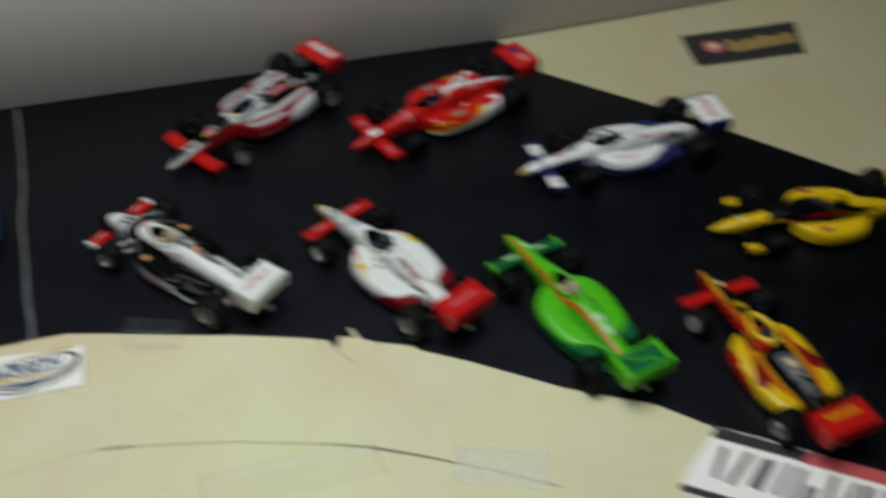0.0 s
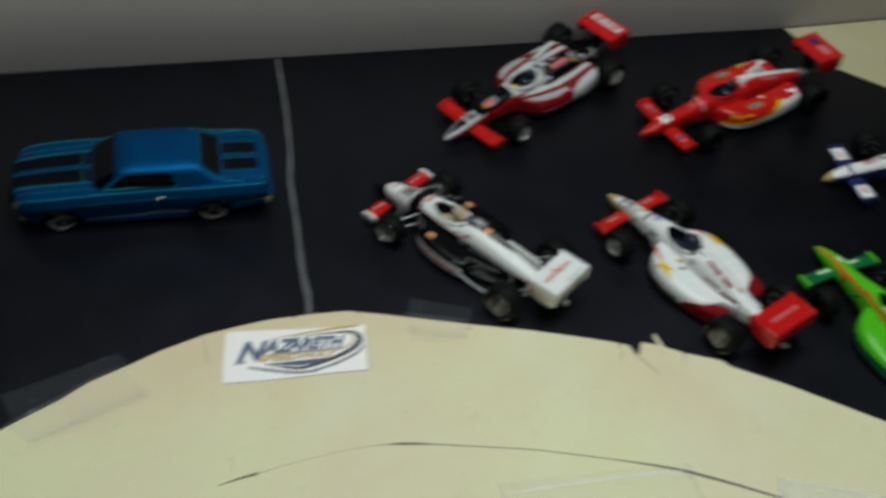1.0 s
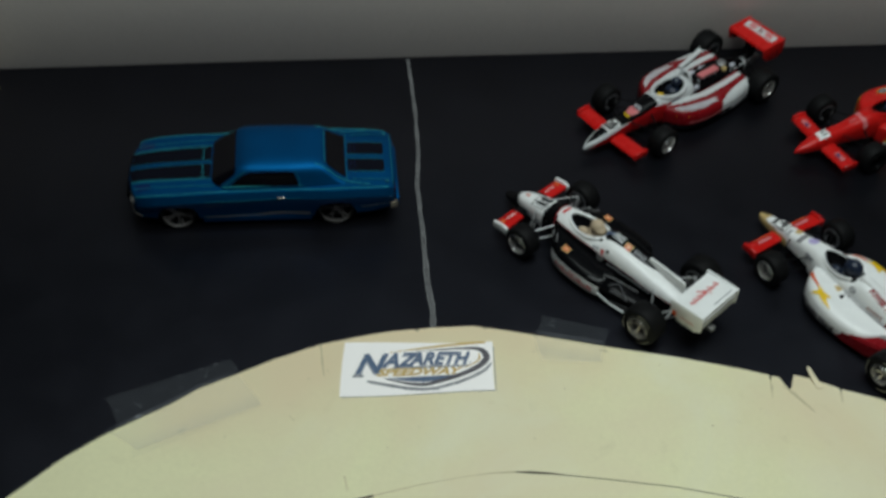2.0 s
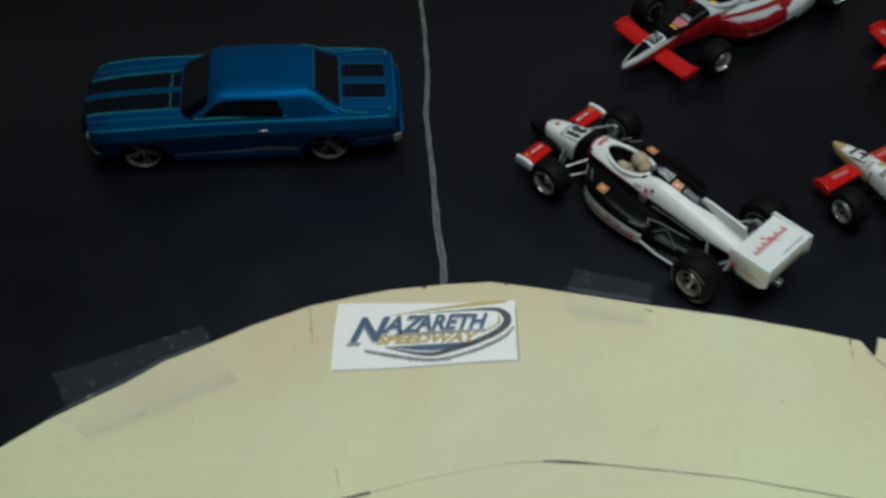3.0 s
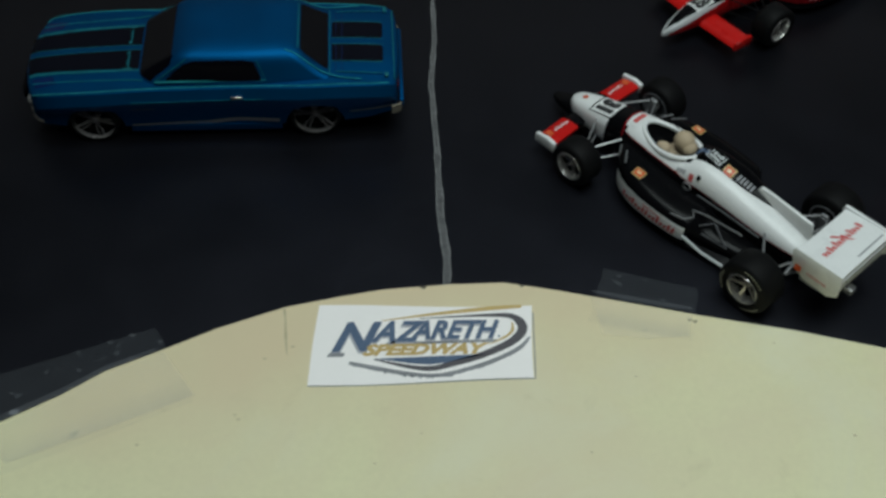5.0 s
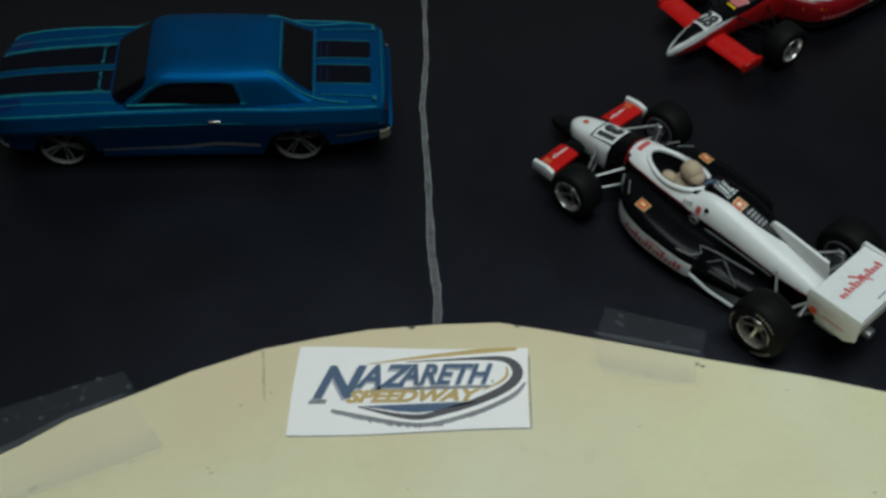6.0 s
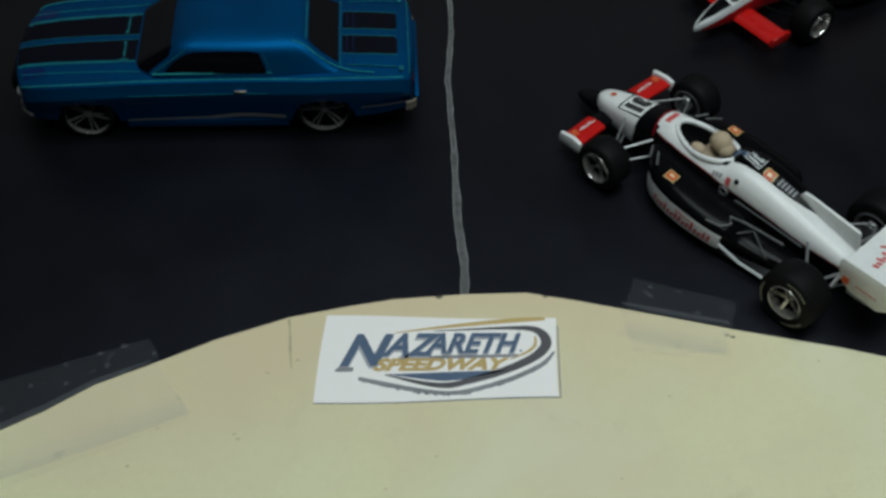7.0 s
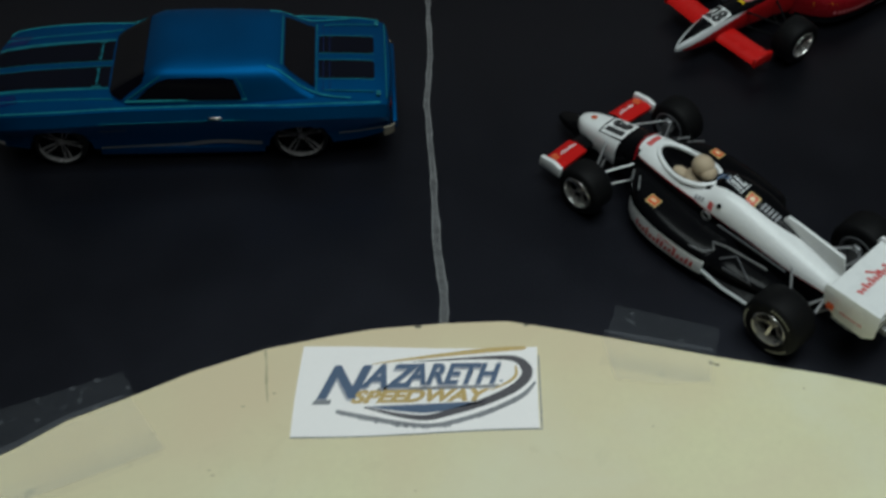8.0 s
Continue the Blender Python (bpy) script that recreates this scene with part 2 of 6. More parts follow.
def smooth_rows(rows, steps=3):
    """Rows of numbers refined by a Catmull-Rom curve."""
    a = np.array(rows, float)
    out = []
    for i in range(len(a) - 1):
        p0, p1, p2, p3 = a[max(0, i - 1)], a[i], a[i + 1], a[min(len(a) - 1, i + 2)]
        for k in range(steps):
            t = k / steps
            out.append(0.5 * (2 * p1 + (p2 - p0) * t + (2 * p0 - 5 * p1 + 4 * p2 - p3) * t * t + (3 * p1 - p0 - 3 * p2 + p3) * t ** 3))
    out.append(a[-1])
    return out


def oval(x, hw, zb, zt, n=24, e_top=2.9, e_bot=3.6, yc=0.0):
    """A ring across the car at x: rounded above, flatter below."""
    zc = zb + (zt - zb) * 0.42
    r = []
    for i in range(n):
        a = 2 * math.pi * i / n
        c, s = math.cos(a), math.sin(a)
        e = e_top if s >= 0 else e_bot
        h = (zt - zc) if s >= 0 else (zc - zb)
        r.append((x, yc + hw * math.copysign(abs(c) ** (2 / e), c), zc + h * math.copysign(abs(s) ** (2 / e), s)))
    return r


def lathe(profile, n=28, axis="Y"):
    """A turned shape: profile of (radius, along), closed into itself."""
    rings = []
    for i in range(n):
        a = 2 * math.pi * i / n
        rings.append([(r * math.cos(a), h, r * math.sin(a)) if axis == "Y" else (r * math.cos(a), r * math.sin(a), h) for r, h in profile])
    rings.append(rings[0])
    bm = loft(rings, cap=False)
    bmesh.ops.remove_doubles(bm, verts=bm.verts, dist=1e-4)
    return bm


def rod(a, b, r, n=8):
    a, b = Vector(a), Vector(b)
    bm = bmesh.new()
    m = Matrix.Translation((a + b) / 2) @ (b - a).to_track_quat("Z", "Y").to_matrix().to_4x4()
    bmesh.ops.create_cone(bm, cap_ends=True, segments=n, radius1=r, radius2=r, depth=(b - a).length, matrix=m)
    return bm


def tube(points, r, n=8, closed=False):
    """A round bar along points."""
    pts = [Vector(p) for p in points]
    rings = []
    for i, p in enumerate(pts):
        if closed:
            d = pts[(i + 1) % len(pts)] - pts[i - 1]
        else:
            d = pts[min(i + 1, len(pts) - 1)] - pts[max(i - 1, 0)]
        d.normalize()
        side = d.cross(Vector((0, 0, 1)))
        if side.length < 1e-3:
            side = Vector((0, 1, 0))
        side.normalize()
        up = side.cross(d)
        rings.append([p + r * (side * math.cos(2 * math.pi * k / n) + up * math.sin(2 * math.pi * k / n)) for k in range(n)])
    if closed:
        rings.append(rings[0])
    bm = loft(rings, cap=not closed)
    bmesh.ops.remove_doubles(bm, verts=bm.verts, dist=1e-5)
    return bm


def ball(x, y, z, rx, ry, rz, seg=16):
    bm = bmesh.new()
    bmesh.ops.create_uvsphere(bm, u_segments=seg, v_segments=max(8, seg // 2), radius=1,
                              matrix=Matrix.LocRotScale((x, y, z), None, (rx, ry, rz)))
    return bm


def prism(poly, z0, z1, bevel=0.0):
    """A plate with an outline in x, y."""
    bm = bmesh.new()
    lo = [bm.verts.new((x, y, z0)) for x, y in poly]
    hi = [bm.verts.new((x, y, z1)) for x, y in poly]
    bm.faces.new(list(reversed(lo)))
    bm.faces.new(hi)
    n = len(poly)
    for i in range(n):
        bm.faces.new((lo[i], lo[(i + 1) % n], hi[(i + 1) % n], hi[i]))
    bmesh.ops.recalc_face_normals(bm, faces=bm.faces)
    if bevel:
        bmesh.ops.bevel(bm, geom=bm.edges[:], offset=bevel, segments=2, affect="EDGES", profile=0.5)
    return bm


def slab_y(poly, y0, y1, bevel=0.0):
    """A plate with an outline in x, z, standing across y."""
    bm = prism(poly, y0, y1, bevel)
    bmesh.ops.transform(bm, matrix=Matrix(((1, 0, 0, 0), (0, 0, 1, 0), (0, 1, 0, 0), (0, 0, 0, 1))), verts=bm.verts)
    bmesh.ops.recalc_face_normals(bm, faces=bm.faces)
    return bm


def carve(bm, cutters):
    """Cuts closed shapes out of a closed shape."""
    obs = []
    for b in (bm, *cutters):
        bmesh.ops.recalc_face_normals(b, faces=b.faces)
        me = bpy.data.meshes.new("scratch")
        b.to_mesh(me)
        b.free()
        obs.append(new("scratch", me))
    for c in obs[1:]:
        md = obs[0].modifiers.new("cut", "BOOLEAN")
        md.operation, md.solver, md.object = "DIFFERENCE", "EXACT", c
    bpy.context.view_layer.update()
    made = bpy.data.meshes.new_from_object(obs[0].evaluated_get(bpy.context.evaluated_depsgraph_get()))
    out = bmesh.new()
    out.from_mesh(made)
    for o in obs:
        me = o.data
        bpy.data.objects.remove(o)
        bpy.data.meshes.remove(me)
    bpy.data.meshes.remove(made)
    return out


def tree_of(*bms):
    """What decals are laid upon."""
    vs, fs = [], []
    for b in bms:
        b.verts.ensure_lookup_table()
        o = len(vs)
        b.verts.index_update()
        vs += [v.co.copy() for v in b.verts]
        fs += [[o + v.index for v in f.verts] for f in b.faces]
    return BVHTree.FromPolygons(vs, fs)


AIM = {"z": (Vector((0, 0, -1)), lambda u, v: Vector((u, v, 60))),
       "y": (Vector((0, -1, 0)), lambda u, v: Vector((u, 60, v))),
       "-y": (Vector((0, 1, 0)), lambda u, v: Vector((u, -60, v))),
       "x": (Vector((-1, 0, 0)), lambda u, v: Vector((90, u, v))),
       "-x": (Vector((1, 0, 0)), lambda u, v: Vector((-90, u, v)))}


def lay(bm, tree, axis, lift):
    """Presses a flat shape (in u, v) onto a surface, seen along an axis."""
    way, start = AIM[axis]
    gone = []
    for v in bm.verts:
        hit, nor, _, _ = tree.ray_cast(start(v.co.x, v.co.y), way)
        if hit is None:
            gone.append(v)
        else:
            v.co = hit + (nor if nor.dot(way) < 0 else -nor) * lift
    if gone:
        bmesh.ops.delete(bm, geom=gone, context="VERTS")
    return bm


def drape(name, poly, tree, material, parent, axis="z", lift=0.09, step=0.9, label=""):
    """A thin printed or painted shape that follows the surface below it."""
    bm = bmesh.new()
    bm.faces.new([bm.verts.new((u, v, 0)) for u, v in poly])
    step = min(step, 0.55)
    for k in (0, 1):
        vals = [p[k] for p in poly]
        c = min(vals) + step
        while c < max(vals) - 0.05:
            nrm = (1, 0, 0) if k == 0 else (0, 1, 0)
            at = (c, 0, 0) if k == 0 else (0, c, 0)
            bmesh.ops.bisect_plane(bm, geom=bm.verts[:] + bm.edges[:] + bm.faces[:], dist=1e-5, plane_co=at, plane_no=nrm)
            c += step
    lay(bm, tree, axis, lift)
    if not bm.faces:
        bm.free()
        return None
    return part(name, bm, material, parent, label)


def rect(u0, u1, v0, v1):
    return [(u0, v0), (u1, v0), (u1, v1), (u0, v1)]


def ngon(u, v, ru, rv, n=16):
    return [(u + ru * math.cos(2 * math.pi * i / n), v + rv * math.sin(2 * math.pi * i / n)) for i in range(n)]


def letters(text, width, height, shear=0.0, weight=0.0):
    """Flat letters of the built-in font as a bmesh, fitted into a box whose middle is the origin."""
    cu = bpy.data.curves.new("scratch", "FONT")
    cu.body, cu.shear, cu.offset, cu.resolution_u, cu.fill_mode = text, shear, weight, 3, "FRONT"
    ob = new("scratch", cu)
    bpy.context.view_layer.update()
    me = bpy.data.meshes.new_from_object(ob.evaluated_get(bpy.context.evaluated_depsgraph_get()))
    bm = bmesh.new()
    bm.from_mesh(me)
    bpy.data.objects.remove(ob)
    bpy.data.curves.remove(cu)
    bpy.data.meshes.remove(me)
    xs, ys = [v.co.x for v in bm.verts], [v.co.y for v in bm.verts]
    cx, cy = (min(xs) + max(xs)) / 2, (min(ys) + max(ys)) / 2
    sx, sy = width / (max(xs) - min(xs)), height / (max(ys) - min(ys))
    for v in bm.verts:
        v.co = Vector(((v.co.x - cx) * sx, (v.co.y - cy) * sy, 0))
    return bm


def printed(name, text, u, v, width, height, turn, tree, material, parent, axis="z", lift=0.15, shear=0.0, weight=0.0, flip=1):
    """Words or a number on a curved panel; flip -1 where the panel is looked at along -y."""
    bm = letters(text, width, height, shear, weight)
    for k, reach in ((0, width / 2), (1, height / 2)):
        c = -reach + 0.4
        while c < reach:
            bmesh.ops.bisect_plane(bm, geom=bm.verts[:] + bm.edges[:] + bm.faces[:], dist=1e-5,
                                   plane_co=(c, 0, 0) if k == 0 else (0, c, 0), plane_no=(1, 0, 0) if k == 0 else (0, 1, 0))
            c += 0.4
    m = Matrix.Translation((u, v, 0)) @ Matrix.Rotation(radians(turn), 4, "Z") @ Matrix.Diagonal((flip, 1, 1, 1))
    bmesh.ops.transform(bm, matrix=m, verts=bm.verts)
    lay(bm, tree, axis, lift)
    return part(name, bm, material, parent)


# ---------------------------------------------------------------- the room and the table
def structure(name, bm, material, label, category, parent=None):
    ob = part(name, bm, material, parent)
    return tagged(ob, label, category, "", "structure")


structure("floor", block(-1700, 1700, -1700, 1300, -790, -760), M["wood"], "brown wooden floor of the room", "floor")
structure("ceiling", block(-1700, 1700, -1700, 1300, 1700, 1740), M["plaster"], "plain white ceiling of the room", "ceiling")
# window opening, frame and backing are made up for the added back light
structure("wall_north", join(block(-1700, -560, 1100, 1180, -760, 1700), block(560, 1700, 1100, 1180, -760, 1700),
                           block(-560, 560, 1100, 1180, -760, 680), block(-560, 560, 1100, 1180, 1520, 1700)), M["plaster"], "plain white plastered room wall with an added window opening", "wall")
win = structure("added_window_1", join(block(-560, -520, 1110, 1160, 680, 1520), block(520, 560, 1110, 1160, 680, 1520),
                                 block(-520, 520, 1110, 1160, 680, 720), block(-520, 520, 1110, 1160, 1480, 1520)), M["panel"], "white framed window, added unseen in the far wall", "window")
structure("added_window_back", block(-900, 900, 1240, 1260, 400, 1700), M["plaster"], "pale wall added behind the unseen window", "wall")
structure("wall_south", block(-1700, 1700, -1750, -1700, -760, 1700), M["plaster"], "plain white plastered room wall", "wall")
structure("wall_west", block(-1750, -1700, -1700, 1100, -760, 1700), M["plaster"], "plain white plastered room wall", "wall")
structure("wall_east", block(1700, 1750, -1700, 1100, -760, 1700), M["plaster"], "plain white plastered room wall", "wall")

# housing made up for the added light, out of view
panel = thing("added_light", -100, -276, 0, "flat white rectangular light panel, added unseen above the track", "lamp", z=626)
part("frame", join(block(-180, 180, -160, -148, -12, 16), block(-180, 180, 148, 160, -12, 16),
                   block(-180, -168, -148, 148, -12, 16), block(168, 180, -148, 148, -12, 16)), M["panel"], panel)
part("backing", block(-168, 168, -148, 148, 4, 16), M["panel"], panel)
for sx in (-120, 120):
    part("hanger", rod((sx, 0, 16), (sx, 0, 1340), 2), M["panel"], panel)
panel.matrix_basis = look((LAMP_AT[0], LAMP_AT[1], LAMP_AT[2] + 0.008), (LAMP_AT[0], LAMP_AT[1] - 0.01, 0.0))

table = thing("table", 80, -40, 0, "brown wooden table that carries the model track", "table")
part("tabletop", block(-560, 560, -380, 380, -32, -1.2, 2), M["wood"], table)
for sx in (-500, 500):
    for sy in (-330, 330):
        part("leg", block(sx - 25, sx + 25, sy - 25, sy + 25, -760, -32, 2), M["wood"], table)

# ---------------------------------------------------------------- the model speedway
track = structure("road", prism([(-330, -300), (520, -300), (520, 180), (330, 152), (-330, 106)], -1.2, 0.0),
                  M["track"], "matt black card track surface", "track")

# the chalky start line across the track, a little unsteady
rng = random.Random(4)
pts_l, pts_r = [], []
WOBBLE = [(-1.5, 0.2), (6.0, 0.3), (17.8, -0.9), (36.5, -1.5), (56.0, -2.7), (70.7, -1.9), (90.1, -2.4), (105.3, -3.3), (118.4, -4.2)]
LINE_END = WOBBLE[-1][0]
for i in range(62):
    y = -1.2 + (LINE_END + 1.2) * i / 61
    x = float(np.interp(y, [p[0] for p in WOBBLE], [p[1] for p in WOBBLE]))
    w = 0.46 + 0.32 * (1 - y / LINE_END) ** 2 + rng.uniform(-0.10, 0.10)
    pts_l.append((x - w + rng.uniform(-0.08, 0.08), y))
    pts_r.append((x + w + rng.uniform(-0.08, 0.08), y))
part("start_line", prism(pts_l + pts_r[::-1], 0.0, 0.05), M["chalk"], track, "uneven grey painted start line")

for name_pts, sh in ((pts_l, 0.12), (pts_r, -0.12)):
    keep = [(x + sh, y) for x, y in name_pts]
    a = [(x - 0.11 - 0.06 * math.sin(y * 0.7), y) for x, y in keep]
    b = [(x + 0.11 + 0.06 * math.sin(y * 0.45 + sh * 20), y) for x, y in keep]
    part("line_edge", prism(a + b[::-1], 0.05, 0.08), M["chalk_edge"], track)
for k in range(8):
    x, y = rng.uniform(-110, 250), rng.uniform(2, 105)
    r = rng.choice((0.08, 0.10, 0.14))
    part("dust_speck", prism([(x + r * math.cos(i * 1.26 + k), y + 0.7 * r * math.sin(i * 1.26 + k)) for i in range(5)], 0.0, 0.04), M["chalk"], track)

APRON = [(-168.4, -152.8), (-148.8, -106.8), (-119.0, -69.0), (-99.8, -50.5), (-91.7, -42.3), (-82.8, -35.4), (-67.7, -26.2), (-60.6, -20.9), (-52.1, -16.6), (-42.0, -11.2),
         (-29.9, -6.1), (-19.6, -3.4), (-12.0, -1.7), (0.2, -0.3), (11.0, 0.3), (20.4, -1.4), (33.9, -4.3), (46.2, -7.0),
         (64.7, -10.6), (81.2, -14.7), (87.0, -16.4), (88.8, -16.9), (88.8, -20.1), (89.3, -17.2), (91.3, -17.7), (93.2, -21.9), (93.8, -21.4), (95.5, -16.9), (100.2, -18.4), (106.6, -21.4), (106.8, -23.3), (107.3, -21.8), (117.9, -25.4), (119.1, -27.3),
         (133.8, -35.0), (160.6, -51.3), (186.3, -62.9), (200.3, -74.2), (219.5, -92.1), (241.5, -108.9), (274.8, -139.7), (319.8, -177.2), (360.5, -224.4), (364.0, -283.1), (-164.6, -306.2)]
apron = structure("pavement", prism(APRON, 0.02, 0.45), M["cream"], "cream card infield with worn creased edge", "infield", None)
flap = loft([[(x - w, y, z), (x + w, y + 0.3 * w, z + 0.1), (x + w, y + 0.3 * w, z + 0.25), (x - w, y, z + 0.15)]
             for x, y, z, w in ((101.6, -21.8, 0.46, 0.55), (101.1, -20.5, 0.55, 0.75), (100.4, -18.7, 1.0, 0.7), (99.7, -17.1, 1.6, 0.55), (99.2, -15.7, 2.0, 0.3))])
part("torn_flap", flap, M["cream"], apron, "torn card flap curling up")


def strip(points, widths, z, height=0.04):
    """A thin line drawn along points, tapering as the widths say."""
    p = [Vector((x, y)) for x, y in points]
    a, b = [], []
    for i, q in enumerate(p):
        d = (p[min(i + 1, len(p) - 1)] - p[max(i - 1, 0)]).normalized()
        n = Vector((-d.y, d.x)) * widths[i] / 2
        a.append(tuple(q + n))
        b.append(tuple(q - n))
    return prism(a + b[::-1], z, z + height)


part("crease", strip([(-26.4, -56.8), (-20.8, -55.0), (-16.1, -53.8)], [0.2, 0.6, 0.8], 0.45), M["pencil"], apron)
part("crease", strip([(-16.1, -53.8), (-5.9, -51.0), (6.0, -48.5), (12.9, -47.5), (18.9, -47.2)], [0.35, 0.25, 0.18, 0.25, 0.5], 0.45), M["soft_crease"], apron)
part("crease", strip([(18.9, -47.2), (22.8, -47.4), (26.8, -47.7), (31.8, -48.3)], [0.4, 0.75, 0.65, 0.25], 0.45), M["pencil"], apron)
part("crease", strip([(31.8, -48.3), (43.8, -49.9), (58.7, -52.1), (79.9, -57.0)], [0.3, 0.25, 0.25, 0.3], 0.45), M["pencil"], apron)
part("crease", strip([(79.9, -57.0), (89.6, -59.5), (97.6, -62.0), (109.5, -67.0), (122.5, -73.0), (136.5, -80.0), (148.4, -86.1)], [0.35, 0.6, 0.9, 0.8, 0.6, 0.45, 0.3], 0.45), M["pencil"], apron)
# pale streak: glare on the card drawn as a coloured strip
part("crease", strip([(47.3, -65.2), (57.1, -64.1), (67.2, -63.2), (81.8, -62.1), (95.6, -61.9)], [0.5, 0.9, 0.9, 1.0, 1.2], 0.46), M["glare_crease"], apron)
part("crease", strip([(-30.0, -6.5), (-29.6, -9.1), (-29.3, -13.0), (-28.8, -17.0)], [0.5, 0.35, 0.5, 0.2], 0.45), M["soft_crease"], apron)
part("crease", strip([(91.7, -20.6), (93.8, -22.8), (95.9, -25.9), (98.4, -29.3)], [0.4, 0.8, 0.7, 0.2], 0.45), M["soft_crease"], apron)
part("crease", strip([(88.8, -20.1), (88.5, -22.2), (88.2, -24.6)], [0.5, 0.5, 0.15], 0.45), M["soft_crease"], apron)
part("crease", strip([(-23.1, -48.1), (-22.3, -52.5)], [0.4, 0.2], 0.45), M["soft_crease"], apron)
part("crease", strip([(106.8, -23.1), (106.5, -26.0)], [0.6, 0.2], 0.45), M["soft_crease"], apron)
for x, y, r in ((-4.3, -1.1, 0.7), (14.3, -0.5, 0.5), (-27.9, -15.2, 0.4), (46.1, -8.7, 0.5), (60.0, -13.5, 0.3), (-36.9, -30.0, 0.35), (24.5, -37.1, 0.3), (70.6, -33.4, 0.4),
                (-4.6, -33.5, 0.3), (-52.9, -36.2, 0.4), (-36.2, -30.9, 0.4), (-32.7, -17.9, 0.4), (-46.6, -23.3, 0.4), (-49.2, -29.1, 0.3), (45.2, -8.3, 0.5), (33.8, -21.2, 0.25), (84.2, -28.2, 0.3), (-12.4, -39.6, 0.3)):
    part("ink_speck", prism([(x + r * (1 + 0.4 * math.sin(3 * k)) * math.cos(k * 0.9), y + 0.5 * r * math.sin(k * 0.9)) for k in range(7)], 0.45, 0.48), M["soft_crease"] if r < 0.45 else M["pencil"], apron)

OUTER = [(186.6, 130.3), (198.3, 106.5), (236.5, 78.0), (259.4, 58.5), (297.8, 25.7), (333.7, -9.7), (378.8, -60.1), (419.5, -116.3), (497.6, -114.2), (478.7, 159.8), (292.3, 141.9)]
structure("pavement_1", prism(OUTER, 0.02, 0.40), M["dim_tan_card"], "cream card corner outside the track", "card corner")
structure("pavement_2", prism([(-134.4, 100.8), (-137.9, 105.1), (-154.5, 107.7), (-335.5, 99.3), (-333.5, -45.2), (-219.5, 36.7), (-174.1, 76.7)], 0.02, 0.40), M["dim_tan_card"],
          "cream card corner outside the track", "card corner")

BOARD = [(-340.8, 96.9), (-139.3, 110.3), (-63.9, 115.6), (22.3, 120.9), (154.0, 129.2), (186.4, 130.9), (236.3, 136.3), (292.3, 142.3), (487.4, 163.5)]
structure("wall_board", prism(BOARD + [(x, y + 5) for x, y in BOARD[::-1]], 0.0, 56.0, 0.4), M["wall"], "grey board standing behind the track", "board")


# ---------------------------------------------------------------- paper signs and tape
def on_sheet(corners):
    """Maps a place on a printed sheet (0..1 across, 0..1 down) to the table."""
    tl, tr, br, bl = [Vector(c) for c in corners]

    def at(u, v):
        p = tl.lerp(tr, u).lerp(bl.lerp(br, u), v)
        return (p.x, p.y)
    return at


def curve_strip(at, pts, widths, z):
    rows = smooth_rows([(u, v, w) for (u, v), w in zip(pts, widths)], 5)
    return strip([at(r[0], r[1]) for r in rows], [r[2] for r in rows], z, 0.03)


def sheet(name, corners, z, label, category):
    """A sheet of paper, slightly curled, as one thing with its print on it."""
    at = on_sheet(corners)
    ob = new(name)
    tagged(ob, label, category)
    bm = bmesh.new()
    nu, nv = 16, 8
    def uneven(i, j):
        """Hand-cut edges that wander a little."""
        u, v = i / nu, j / nv
        if i in (0, nu):
            u += 0.006 * math.sin(2.6 * v + (3.0 if i else 0.4)) * (1 if i else -1)
        if j in (0, nv):
            v += 0.016 * math.sin(5.2 * u + (0.2 if j else 1.1)) * (1 if j else -1)
        return at(u, v)
    top = [[bm.verts.new((*uneven(i, j), z + 0.12)) for j in range(nv + 1)] for i in range(nu + 1)]
    for i in range(nu):
        for j in range(nv):
            bm.faces.new((top[i][j], top[i + 1][j], top[i + 1][j + 1], top[i][j + 1]))
    ex = bmesh.ops.extrude_face_region(bm, geom=bm.faces[:])
    bmesh.ops.translate(bm, verts=[g for g in ex["geom"] if isinstance(g, bmesh.types.BMVert)], vec=(0, 0, -0.11))
    return ob, at, bm


sign, at, bm = sheet("track_sign", [(-23.5, -5.9), (15.9, -5.3), (15.6, -21.9), (-24.7, -23.7)], 0.45,
                     "white paper sign with blue and gold speedway lettering", "sign")
part("sheet", bm, M["paper"], sign)
# grey strip draws the sheet's shadow along its bottom and right cut edges
rim = [(k / 24, 1.0) for k in range(25)] + [(1.0, 1 - k / 10) for k in range(1, 10)]
part("edge_shadow", strip([at(u + (0.004 if u == 1.0 else 0.0), v + (0.014 * math.sin(5.2 * u + 0.2) + 0.006 if v == 1.0 else 0.0)) for u, v in rim], [0.22] * len(rim), 0.46, 0.06), M["ink_grey"], sign, "grey cut paper edge with its shadow drawn on")
ZS = 0.585


LAYER = itertools.count()


def sign_text(text, u0, u1, v0, v1, shear, weight, material, name):
    b = letters(text, 1.0, 1.0, shear, weight)
    z = ZS + 0.03 + 0.006 * next(LAYER)
    for v in b.verts:
        u = u0 + (v.co.x + 0.5) * (u1 - u0)
        w = v1 - (v.co.y + 0.5) * (v1 - v0)
        v.co = Vector((*at(u, w), z))
    part(name, b, material, sign)


part("swoosh", curve_strip(at, [(0.30, 0.20), (0.45, 0.145), (0.62, 0.09), (0.80, 0.04), (0.95, 0.012)], [0.15, 0.45, 0.75, 0.95, 0.7], ZS), M["ink_gold"], sign)
